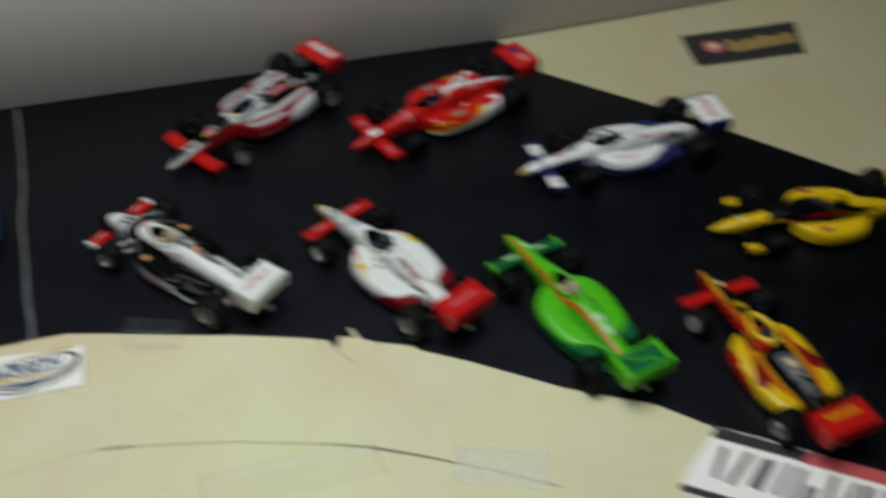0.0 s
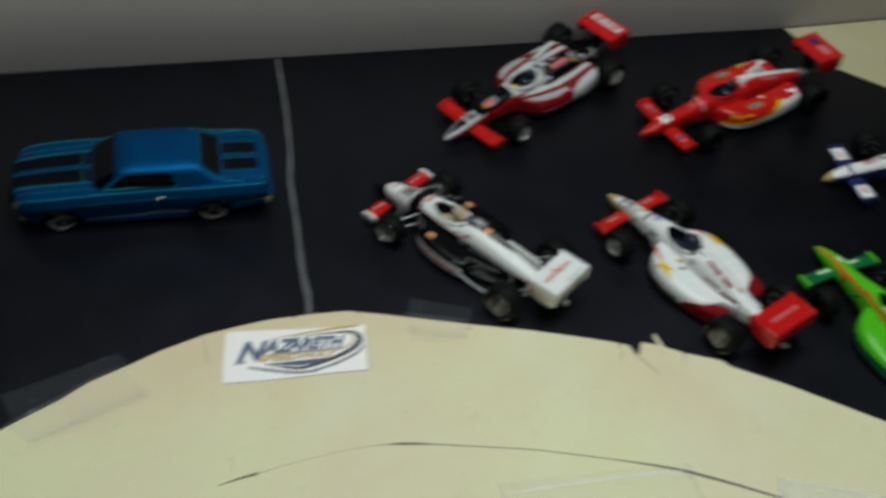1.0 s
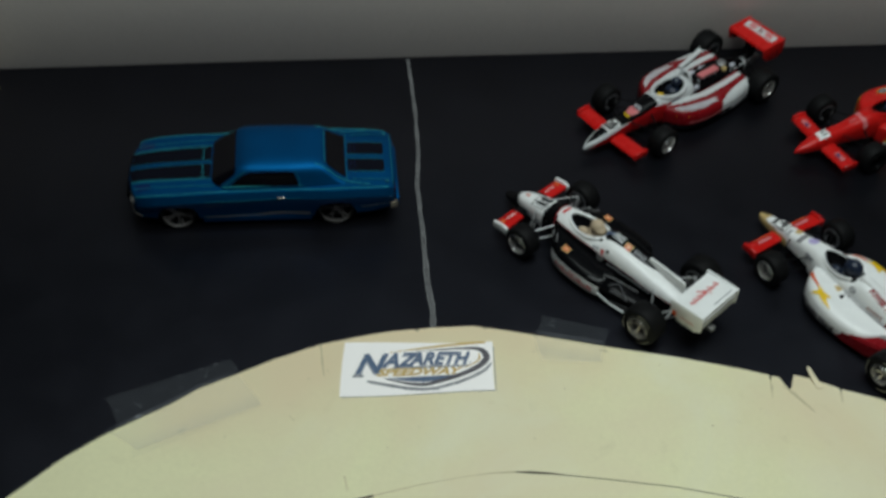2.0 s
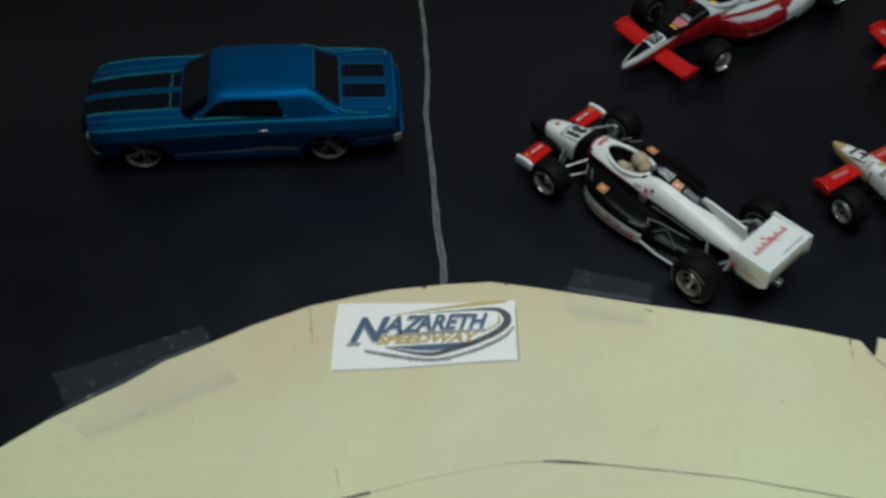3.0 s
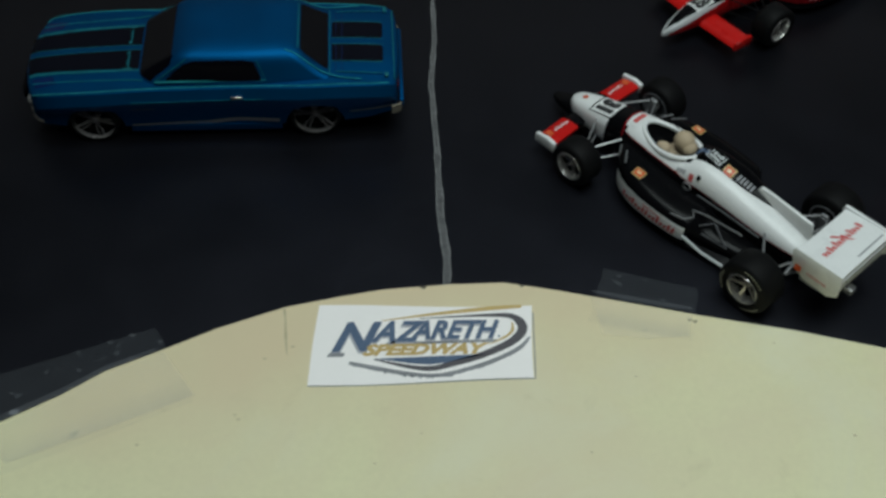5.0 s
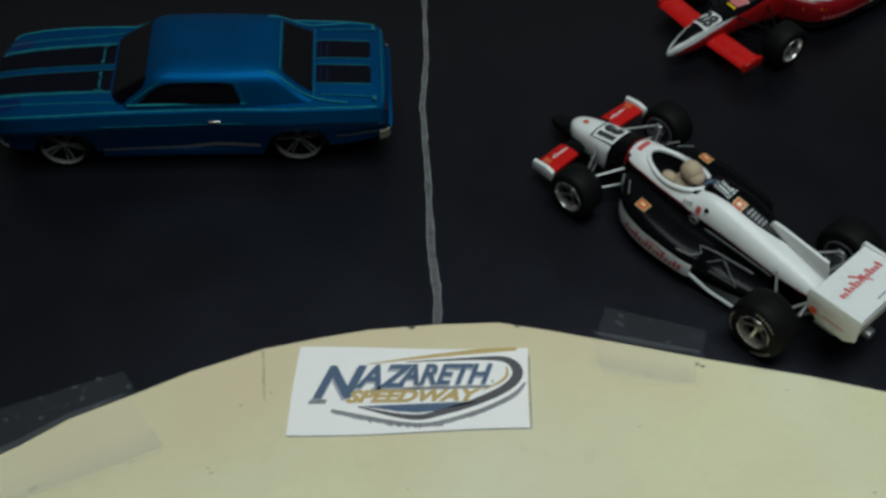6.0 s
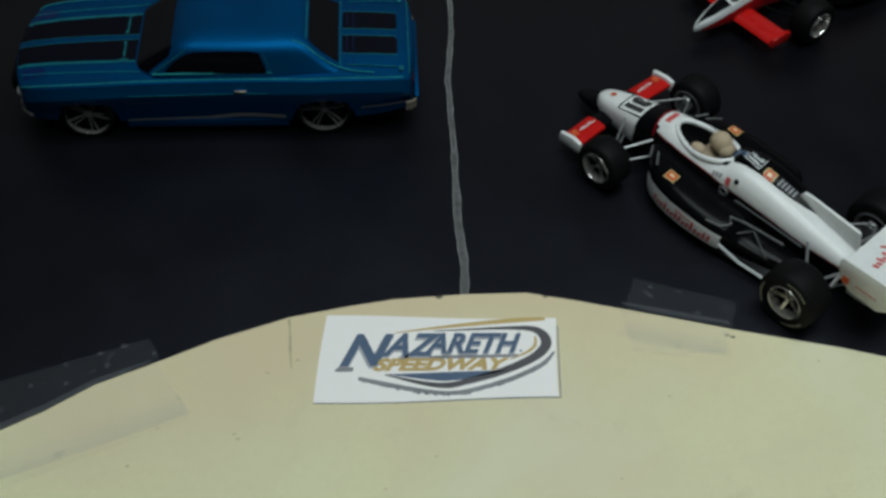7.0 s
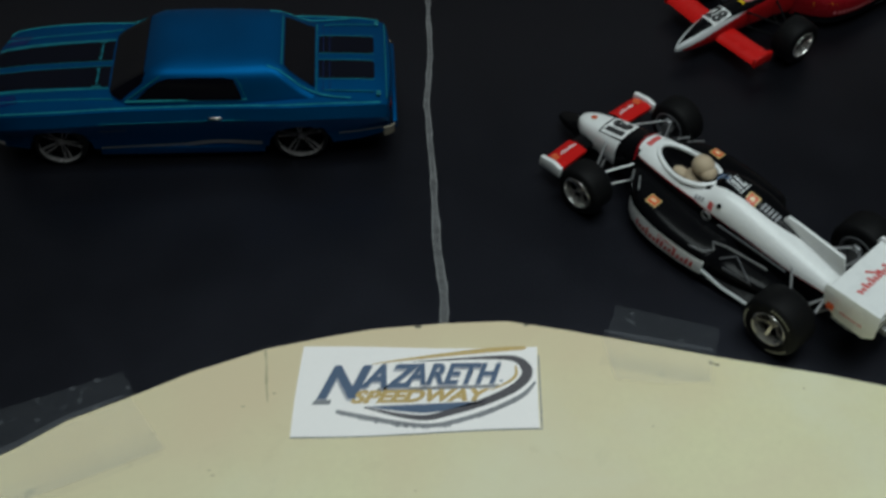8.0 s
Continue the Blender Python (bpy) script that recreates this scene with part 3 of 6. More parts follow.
part("swoosh", curve_strip(at, [(0.47, 0.175), (0.62, 0.155), (0.78, 0.135), (0.895, 0.145), (0.945, 0.24), (0.948, 0.37), (0.89, 0.52), (0.76, 0.68), (0.62, 0.79), (0.535, 0.835), (0.43, 0.80), (0.28, 0.70)],
                           [0.15, 0.35, 0.65, 1.15, 1.75, 1.75, 1.55, 1.35, 1.2, 1.1, 0.8, 0.25], ZS), M["ink_dark"], sign)
part("swoosh", curve_strip(at, [(0.905, 0.24), (0.905, 0.35), (0.87, 0.44), (0.80, 0.53)], [0.3, 0.55, 0.45, 0.15], ZS), M["ink_gold"], sign)
part("shadow_line", curve_strip(at, [(0.17, 0.74), (0.30, 0.82), (0.42, 0.885), (0.54, 0.925), (0.64, 0.895), (0.80, 0.77), (0.93, 0.60), (0.985, 0.44)],
                                [0.7, 0.9, 0.85, 0.8, 0.8, 0.85, 0.85, 0.4], ZS), M["ink_grey"], sign)
rng_ink = random.Random(31)
flecks = []
for k in range(46):
    # ragged print along the grey line
    f = k / 45
    u = 0.18 + 0.78 * f
    v = float(np.interp(u, [0.17, 0.30, 0.42, 0.54, 0.64, 0.80, 0.93, 0.985], [0.74, 0.82, 0.885, 0.925, 0.895, 0.77, 0.60, 0.44])) + 0.022
    v += rng_ink.uniform(-0.016, 0.008)
    e = rng_ink.uniform(0.005, 0.011)
    flecks.append(prism([at(u - e, v - 0.012), at(u + e, v - 0.012), at(u + e * 0.7, v + 0.018), at(u - e * 0.8, v + 0.014)][::-1], ZS - 0.01, ZS + 0.022))
part("ragged_print", join(*flecks), M["ink_grey"], sign)
part("under_bar", prism([at(*p) for p in ((0.33, 0.485), (0.835, 0.465), (0.83, 0.50), (0.325, 0.525))][::-1], ZS - 0.01, ZS + 0.015), M["ink_grey"], sign)
part("wedge", prism([at(*p) for p in ((0.29, 0.695), (0.79, 0.66), (0.70, 0.715), (0.60, 0.765), (0.53, 0.785), (0.45, 0.765))][::-1], ZS, ZS + 0.03), M["ink_blue"], sign)
part("serif", prism([at(*p) for p in ((0.075, 0.61), (0.145, 0.61), (0.14, 0.66), (0.068, 0.66))][::-1], ZS, ZS + 0.03), M["ink_grey"], sign)
ZS -= 0.008
for text, u0, u1, v0, v1 in (("N", 0.078, 0.30, 0.235, 0.625), ("AZ", 0.250, 0.505, 0.225, 0.505), ("ARETH", 0.430, 0.845, 0.22, 0.475)):
    sign_text(text, u0, u1, v0, v1, 0.35, 0.05, M["ink_shade"], "letter_shade")
ZS += 0.038
sign_text("N", 0.085, 0.30, 0.215, 0.60, 0.35, 0.03, M["ink_blue"], "letter")
sign_text("AZ", 0.255, 0.505, 0.205, 0.485, 0.35, 0.03, M["ink_blue"], "letter")
sign_text("ARETH", 0.435, 0.845, 0.20, 0.455, 0.35, 0.03, M["ink_blue"], "letter")
sign_text("SPEEDWAY", 0.225, 0.80, 0.51, 0.66, 0.35, 0.05, M["ink_gold"], "letter")
part("dot", prism([at(0.843 + 0.006 * math.cos(k), 0.425 + 0.012 * math.sin(k)) for k in range(6)][::-1], ZS, ZS + 0.03), M["ink_blue"], sign)

dark_sign, at, bm = sheet("tyre_sign", [(262.5, 119.7), (314.5, 122.6), (310.3, 100.1), (262.4, 99.5)], 0.40,
                          "black paper sign with red badge and gold bar", "sign")
part("sheet", bm, M["ink_black"], dark_sign)
part("badge", prism([at(0.22 + 0.085 * math.cos(k * 0.628), 0.46 + 0.20 * math.sin(k * 0.628)) for k in range(10)][::-1], 0.53, 0.56), M["pink"], dark_sign)
part("badge_mark", prism([at(0.22 + 0.045 * math.cos(k * 0.9), 0.44 + 0.09 * math.sin(k * 0.9)) for k in range(7)][::-1], 0.565, 0.59), M["decal_cream"], dark_sign)
for u0, u1, v0, v1 in ((0.345, 0.40, 0.28, 0.70), (0.41, 0.47, 0.40, 0.70), (0.48, 0.60, 0.36, 0.68), (0.61, 0.70, 0.30, 0.67), (0.71, 0.83, 0.36, 0.65), (0.84, 0.94, 0.32, 0.64)):
    part("bar", prism([at(u0, v0), at(u1, v0), at(u1, v1), at(u0, v1)][::-1], 0.53, 0.56), M["dim_gold"], dark_sign)

plug_sign, at, bm = sheet("plug_sign", [(181.8, -94.2), (236.8, -127.7), (256.8, -107.2), (201.5, -74.7)], 0.45,
                          "white paper sign with black border, red band and dark bars", "sign")
part("sheet", bm, M["paper"], plug_sign)
part("border", prism([at(0.0, 0.84), at(1.0, 0.84), at(1.0, 1.0), at(0.0, 1.0)][::-1], 0.58, 0.61), M["ink_black"], plug_sign)
part("border", prism([at(0.0, 0.0), at(0.99, 0.0), at(0.99, 0.10), at(0.0, 0.10)][::-1], 0.58, 0.61), M["ink_black"], plug_sign)
part("band", prism([at(0.43, 0.82), at(1.0, 0.82), at(1.0, 1.0), at(0.45, 1.0)][::-1], 0.62, 0.65), M["ink_red"], plug_sign)
for u0, wide, v0, v1, lean in ((0.10, 0.030, 0.30, 0.76, 0.03), (0.165, 0.035, 0.28, 0.78, -0.02), (0.265, 0.06, 0.31, 0.76, 0.0), (0.375, 0.028, 0.30, 0.77, 0.0), (0.44, 0.032, 0.30, 0.76, 0.0),
                               (0.50, 0.05, 0.32, 0.56, 0.0), (0.60, 0.032, 0.28, 0.77, 0.02), (0.665, 0.034, 0.29, 0.76, -0.02), (0.745, 0.045, 0.40, 0.76, 0.01), (0.83, 0.03, 0.30, 0.76, 0.0), (0.885, 0.03, 0.29, 0.77, 0.0)):
    part("bar", prism([at(u0, v0), at(u0 + wide, v0 - 0.02), at(u0 + wide - lean, v1), at(u0 - lean, v1 - 0.03)][::-1], 0.58, 0.61), M["ink_dark"], plug_sign)


def tape_piece(poly, material, label, z):
    """A strip of sticky tape with sawn ends; z at each corner."""
    a, b, c, d = [Vector((*p, h)) for p, h in zip(poly, z)]
    bm = bmesh.new()
    n = 10
    rows = []
    for i in range(n + 1):
        u = i / n
        rows.append([bm.verts.new(a.lerp(b, u).lerp(d.lerp(c, u), k / 6) + Vector(((0.35 if k % 2 and i in (0, n) else 0.0), 0, 0))) for k in range(7)])
    for r, s in zip(rows, rows[1:]):
        for k in range(6):
            bm.faces.new((r[k], s[k], s[k + 1], r[k + 1]))
    ex = bmesh.ops.extrude_face_region(bm, geom=bm.faces[:])
    bmesh.ops.translate(bm, verts=[g for g in ex["geom"] if isinstance(g, bmesh.types.BMVert)], vec=(0, 0, 0.05))
    return tagged(part("clear_tape", bm, material), label, "tape", "tape pieces on the track edge")


def edge_tape(poly, z, stuck, fold, bubbles):
    """Tape that bridges the edge of the card: film, the end stuck on the card, the fold along the edge and air bubbles."""
    film = tape_piece(poly, M["tape"], "clear sticky tape bubbled over the card edge", z)
    part("stuck_end", prism(stuck, 0.58, 0.61), M["tape_pale"], film, "pale tape end on the card")
    part("fold", strip(fold, [0.5] + [1.1] * (len(fold) - 2) + [0.5], 0.46), M["tape_tent"], film)
    for k, (x, y, r) in enumerate((x, y, 0.65 * r) for x, y, r in bubbles):
        part("bubble", prism([(x + r * (1 + 0.3 * math.sin(2.1 * i + k)) * math.cos(i * 0.785), y + r * 0.8 * math.sin(i * 0.785)) for i in range(8)], 0.5, 0.53), M["tape_tent"], film)


edge_tape([(-84.1, -23.5), (-53.3, -10.9), (-44.4, -27.3), (-74.6, -42.4)], (0.04, 0.10, 0.52, 0.52),
          [(-80.9, -35.1), (-74.1, -40.0), (-63.2, -35.0), (-51.1, -29.4), (-44.2, -26.0), (-50.9, -16.5), (-52.3, -17.3), (-60.5, -21.6), (-67.7, -26.9)],
          [(-82.6, -34.5), (-75.5, -30.0), (-67.8, -25.4), (-60.6, -20.2), (-52.3, -15.9)],
          [(-60.8, -14.6, 0.8), (-57.1, -12.9, 0.9), (-65.3, -20.8, 0.7), (-70.9, -21.3, 0.7), (-80.4, -28.0, 0.7), (-76.1, -25.8, 0.6), (-51.9, -14.3, 0.5)])
edge_tape([(30.2, 4.5), (47.7, -0.5), (44.9, -13.2), (26.0, -8.9)], (0.04, 0.04, 0.52, 0.52),
          [(27.1, -3.2), (28.7, -12.0), (36.9, -12.9), (44.5, -12.2), (45.6, -7.3), (33.9, -4.7)],
          [(27.7, -1.6), (33.8, -3.1), (39.8, -4.4), (45.8, -5.6)],
          [(33.0, 2.1, 0.7), (38.0, 1.0, 0.5), (45.5, -2.6, 0.4)])
def card_tape(poly, material, label, z):
    """Tape lying flat on the card, with its two sawn ends."""
    film = tape_piece(poly, material, label, (z,) * 4)
    a, b, c, d = [Vector(p) for p in poly]
    for p, q, inward in ((a, d, (b - a).normalized()), (b, c, (a - b).normalized())):
        edge = [p.lerp(q, k / 12) + inward * (0.25 if k % 2 else 0.0) for k in range(13)]
        back = [p.lerp(q, k / 12) + inward * 0.7 for k in range(12, -1, -1)]
        part("sawn_end", prism([tuple(v) for v in edge + back], z + 0.054, z + 0.075), M["tape_pale"], film)


card_tape([(121.8, -65.6), (149.4, -74.1), (144.5, -86.2), (118.3, -78.5)], M["tape_shiny"], "clear tape stuck on cream card, its glare painted pale", 0.56)
card_tape([(46.2, -61.7), (98.4, -59.3), (99.9, -72.3), (46.7, -76.2)], M["tape"], "clear sticky tape stuck on cream card", 0.52)


# ---------------------------------------------------------------- wheels
WHEELS = {}


def wheel_meshes(r, w, rim_r, rim_key, spokes, marked):
    """Meshes of one wheel: its outer face looks along +y, its middle is the origin."""
    key = (r, w, rim_r, rim_key, spokes, marked)
    if key in WHEELS:
        return WHEELS[key]
    h = w / 2
    tyre = lathe([(rim_r, h * 0.80), (rim_r + 0.25, h * 0.98), (r - 0.9, h), (r - 0.30, h - 0.30), (r, h - 0.85), (r + 0.04, 0),
                  (r, -h + 0.85), (r - 0.30, -h + 0.30), (r - 0.9, -h), (rim_r, -h)], 32)
    hub = lathe([(0.01, -h + 0.2), (0.9, -h + 0.2), (0.9, h * 0.30), (0.01, h * 0.30)], 12)
    if rim_key == "split":
        lip = lathe([(rim_r, h * 0.80), (rim_r, h * 0.88), (rim_r - 0.10, h * 0.90), (rim_r - 0.13, h * 0.84), (rim_r - 0.20, h * 0.50), (rim_r - 0.05, h * 0.50)], 32)
    else:
        # rolled lip over a stepped barrel
        lip = lathe([(rim_r + 0.05, h * 0.80), (rim_r, h * 0.94), (rim_r - 0.14, h * 1.00), (rim_r - 0.26, h * 0.98), (rim_r - 0.34, h * 0.90), (rim_r - 0.40, h * 0.70), (rim_r - 0.52, h * 0.56), (rim_r - 0.56, h * 0.36), (rim_r - 0.05, h * 0.36)], 32)
    dish = lathe([(0.01, h * 0.18), (rim_r, h * 0.18), (rim_r, h * 0.05), (0.01, h * 0.05)], 24)
    cap = lathe([(0.01, h * 0.66), (0.45, h * 0.62), (0.60, h * 0.36), (0.01, h * 0.30)], 12) if rim_key == "split" else lathe([(0.01, h * 0.74), (0.34, h * 0.72), (0.50, h * 0.62), (0.60, h * 0.50), (0.80, h * 0.46), (0.90, h * 0.22), (0.01, h * 0.20)], 16)
    bars = []
    for k in range(spokes):
        a = 2 * math.pi * k / spokes + 0.3
        for off in ((-0.30, 0.30) if rim_key == "split" else (0.0,)):
            wd = 0.07 if rim_key == "split" else 0.25
            b = loft([[(0.35, -wd + off * 0.6, h * 0.50), (0.35, wd + off * 0.6, h * 0.50), (0.35, wd + off * 0.6, h * 0.30), (0.35, -wd + off * 0.6, h * 0.30)],
                      [(rim_r - 0.2, -wd * 1.1 + off * 1.9, h * 0.74), (rim_r - 0.2, wd * 1.1 + off * 1.9, h * 0.74), (rim_r - 0.2, wd * 1.1 + off * 1.9, h * 0.5), (rim_r - 0.2, -wd * 1.1 + off * 1.9, h * 0.5)]])
            bmesh.ops.transform(b, matrix=Matrix.Rotation(a, 4, "Y") @ Matrix(((1, 0, 0, 0), (0, 0, 1, 0), (0, 1, 0, 0), (0, 0, 0, 1))), verts=b.verts)
            bars.append(b)
    rim_mat = M["rim_dark"] if rim_key == "split" else M["rim_silver"]
    got = {"hub": mesh_of("wheel", hub, M["black"]), "tyre": mesh_of("tyre", tyre, M["tyre"], 50),
           "rim": mesh_of("rim", join(lip, cap, *bars), M["black"] if rim_key == "black" else rim_mat),
           "dish": mesh_of("dish", dish, M["black"])}
    if rim_key != "split":
        got["inner"] = mesh_of("inner_rim", lathe([(rim_r + 0.1, -h - 0.02), (rim_r - 0.15, -h - 0.14), (rim_r - 0.45, -h - 0.02), (rim_r - 0.55, -h * 0.5), (0.9, -h * 0.45), (0.9, -h * 0.35), (rim_r, -h * 0.4)], 28), M["pipe_grey"])
    if marked:
        arcs = []
        for a0 in (0.5, 2.6, 4.7):
            n = 14
            ins = [((r - 1.10) * math.cos(a0 + 1.0 * i / n), (r - 1.10) * math.sin(a0 + 1.0 * i / n)) for i in range(n + 1)]
            outs = [((r - 0.78) * math.cos(a0 + 1.0 * i / n), (r - 0.78) * math.sin(a0 + 1.0 * i / n)) for i in range(n + 1)]
            for i in range(0, n, 1):
                if i % 2 == 0:
                    arcs.append(slab_y([ins[i], outs[i], outs[i + 1], ins[i + 1]], h - 0.02, h + 0.05))
        got["mark"] = mesh_of("sidewall_print", join(*arcs), M["scuff"])
    WHEELS[key] = got
    return got


def wheel(parent, x, y, z, left, r, w, rim_r, rim_key, spokes=5, marked=False, spin=0.0):
    g = wheel_meshes(r, w, rim_r, rim_key, spokes, marked)
    at = Matrix.Translation((x * MM, y * MM, z * MM)) @ Matrix.Rotation(0 if left else math.pi, 4, "Z") @ Matrix.Rotation(spin, 4, "Y")
    hub = part("wheel", g["hub"], None, parent, at=at)
    part("tyre", g["tyre"], None, hub)
    part("rim", g["rim"], None, hub)
    part("dish", g["dish"], None, hub)
    if "inner" in g:
        part("inner_rim", g["inner"], None, hub)
    if marked:
        part("sidewall_print", g["mark"], None, hub)
    return hub


# ---------------------------------------------------------------- open-wheel model race cars
def race_car(name, x, y, heading, label, c):
    """A die-cast open-wheel car; local x runs to the nose, y to its left, in millimetres."""
    car = thing(name, x, y, heading, label, "toy race car", "model race cars on the track", size=c.get("size", 1.0))
    a = c["axle"]
    nose = c["nose"]
    long_pods = c["pods"] == "long"

    # fuselage with its cockpit cut out
    n0 = c.get("nz", 3.2)
    front = c.get("front") or [(nose, 0.35, n0, n0 + 0.9), (nose - 1.2, 1.0, 2.9, 4.9), (nose - 4, 1.85, 2.7, 6.0), (nose - 9, 2.6, 2.5, 7.6)]
    rows = front + [(28, 3.1, 2.3, 8.7), (23.5, 3.5, 2.0, 9.7), (19.5, 4.1, 1.8, 11.0), (16, 4.8, 1.5, 11.9), (10, 5.3, 1.5, 12.3), (4, 5.2, 1.5, 12.7), (1.2, 4.9, 1.5, 14.2), (-2, 4.6, 1.5, 14.4),
                    (-8, 4.3, 1.5, 13.3), (-14, 3.9, 1.6, 12.0), (-20, 3.3, 1.9, 10.6), (-25, 2.6, 2.4, 9.4), (-28.5, 1.9, 3.0, 8.0)]
    slim = c.get("w", 0.86)
    up = c.get("tail", 0.0)
    rows = [(r[0], r[1] * (1 + 0.12 * up), r[2], r[3] + up * min(1, (-r[0] - 8) / 12)) if r[0] < -9 else r for r in rows]
    rows = [(r[0], r[1] * (slim if r[0] < 35 else 1.0), r[2], r[3]) for r in rows]
    if c.get("open_engine"):
        rows = [r if r[0] > 3 else (r[0], r[1], r[2], min(r[3], {1.2: 13.6, -2: 11.6, -8: 11.0, -14: 10.4}.get(r[0], r[3]))) for r in rows]
    low = c.get("low", 0.0)
    rows = [(r[0], r[1] * (c.get("broad", 1.0) if 20 < r[0] < 34.5 else 1.0), r[2], r[3]) for r in rows]
    rows = [(r[0], r[1], r[2], r[3] - low * min(1.0, max(0.0, (22 - r[0]) / 18))) for r in rows]
    body = loft([oval(*r) for r in smooth_rows(rows, 2)])
    tree_body = tree_of(body)
    ck = slim ** 0.5 * c.get("cock", 1.0)
    cz = -0.6 * low
    body = carve(body, [ball(9.6, 0, 13.6 + cz, 6.6, 3.75 * ck, 5.6, 24)])
    if "cone" in c:
        x_from, key = c["cone"]
        fine = smooth_rows(rows, 8)
        part("nose_cone", loft([oval(r[0] + (0.12 if i == 0 else 0), r[1] + 0.12, r[2] - 0.12, r[3] + 0.12) for i, r in enumerate(fine) if r[0] >= x_from]), M[key], car)
    tub = ball(9.6, 0, 13.6 + cz, 6.53, 3.69 * ck, 5.54, 24)
    bmesh.ops.delete(tub, geom=[v for v in tub.verts if v.co.z > 12.6 + cz], context="VERTS")
    part("cockpit_tub", tub, M["black"], car)

    # side pods
    pods = []
    for s in (1, -1):
        if c["pods"] == "box":
            pr = [(18.5, 5.0, 2.2, 7.4), (16.5, 8.2, 1.6, 8.4), (13, 11.4, 1.2, 8.7), (8, 13.0, 1.1, 8.6), (2, 13.6, 1.1, 8.3), (-6, 13.5, 1.1, 8.0),
                  (-12, 13.1, 1.2, 8.1), (-17, 12.3, 1.4, 8.3), (-19.6, 11.4, 1.8, 8.2), (-20.6, 10.0, 2.4, 7.4)]
        elif long_pods:
            pr = [(18.5, 5.0, 2.2, 7.4), (16.5, 8.2, 1.6, 8.4), (13, 11.4, 1.2, 8.7), (8, 13.2, 1.1, 8.6), (2, 13.8, 1.1, 8.1), (-4, 13.4, 1.2, 7.8),
                  (-8.5, 12.4, 1.6, 7.6), (-11.5, 10.6, 2.2, 7.5), (-13.2, 7.8, 2.8, 7.4), (-15, 5.0, 3.2, 7.6), (-22, 3.4, 3.6, 7.8)]
        else:
            pr = [(18.2, 5.2, 2.2, 7.6), (16.0, 8.8, 1.5, 8.5), (12.5, 12.0, 1.1, 8.4), (7, 13.6, 1.0, 7.9), (1, 13.9, 1.0, 7.4), (-3.5, 13.6, 1.0, 7.1), (-5.5, 13.0, 1.2, 6.6),
                  (-7, 11.5, 1.2, 5.2), (-12, 10.2, 1.2, 4.4), (-17, 8.4, 1.2, 3.6), (-20, 6.5, 1.3, 3.0)]
        rings = []
        bk = c.get("back", 0.82)
        for px, po, zb, zt in smooth_rows([(p[0] * (bk if p[0] > 0 else 1.0), *p[1:]) for p in pr], 2):
            yi = 2.4
            po = max(po - c.get("slim", 0.0), yi + 1.0)
            rings.append(oval(px, (po - yi) / 2, zb, zt, 20, 3.4, 5.0, s * (po + yi) / 2))
        pods.append(loft(rings))
    tree_pods = tree_of(*pods)
    tree = tree_of(body, *pods)
    part("body", body, M[c["body"]], car)
    for p in pods:
        part("side_pod", p, M[c["pod"]], car)
    floor = prism([(15, 3), (10.5, 9.4), (5, 12.0), (-4, 12.2), (-17, 10.6), (-24, 4), (-24, -4), (-17, -10.6), (-4, -12.2), (5, -12.0), (10.5, -9.4), (15, -3)], 0.9, 1.7, 0.15)
    part("underbody", floor, M[c.get("floor", "black")], car)
    if "ramp" in c:
        for s in (1, -1):
            ramp = loft([[(px, s * y0, z0), (px, s * y1, z0), (px, s * y1, z1), (px, s * y0, z1)] for px, y0, y1, z0, z1 in
                         ((-3.5, 9.5, 13.3, 1.3, 4.6), (-8, 8.5, 12.9, 1.4, 5.8), (-14, 6.5, 11.6, 1.6, 6.8), (-18, 5.0, 9.4, 2.0, 6.9))])
            bmesh.ops.bevel(ramp, geom=ramp.edges[:], offset=0.5, segments=2, affect="EDGES")
            part("diffuser", ramp, M[c["ramp"]], car)

    # cockpit rim, seat and plain driver shape
    ring = []
    for k in range(28):
        t = 2 * math.pi * k / 28
        ring.append((9.5 + 6.7 * math.cos(t), 3.75 * ck * math.sin(t) * (1 - 0.12 * math.cos(t)), 12.35 + cz - 0.25 * math.cos(t) - 0.75 * abs(math.sin(t)) ** 3))
    part("cockpit_rim", tube(ring, c.get("rim", 0.5), 8, True), M[c["collar"]], car)
    part("seat", join(ball(8.2, 0, 9.4 + cz, 5.0, 2.9, 1.4, 12), block(2.6, 4.2, -2.6, 2.6, 8.5 + cz, 13.4 + 1.6 * cz, 0.5)), M["black"], car)
    if c.get("head"):
        fig = c.get("fig", 1.0)
        part("figure", join(ball(6.6 - 2 * (fig - 1), -0.1, 13.8 + cz, 2.25 * fig, 2.0 * fig, 2.1 * fig), ball(5.2, 0.1, 13.2 + cz, 1.7, 1.7, 1.5), ball(7.6, 0, 10.6 + cz, 2.0, 2.6, 1.3), ball(10.2, 1.2, 10.4 + cz, 1.7, 1.3, 1.0)),
             M[c["head"]], car, "plain unpainted driver shape")
    else:
        part("figure", join(ball(5.9, 0, 13.0 + cz, 1.9, 1.75, 1.8), ball(7.2, 0, 10.6 + cz, 2.4, 2.4, 1.2)), M["helmet_dark"], car, "dark plain driver shape")

    # engine cover details
    def down(bm):
        """Lowers a part as far as the body is lowered."""
        bmesh.ops.translate(bm, verts=bm.verts, vec=(0, 0, -low))
        return bm
    if c.get("open_engine"):
        part("roll_hoop", down(tube([(2.0, -2.4, 11.0), (1.6, -2.2, 13.6), (1.3, -1.2, 15.2), (1.2, 0, 15.6), (1.3, 1.2, 15.2), (1.6, 2.2, 13.6), (2.0, 2.4, 11.0)], 0.55)), M[c["collar"]], car)
        bw = c.get("bay", 4.0)
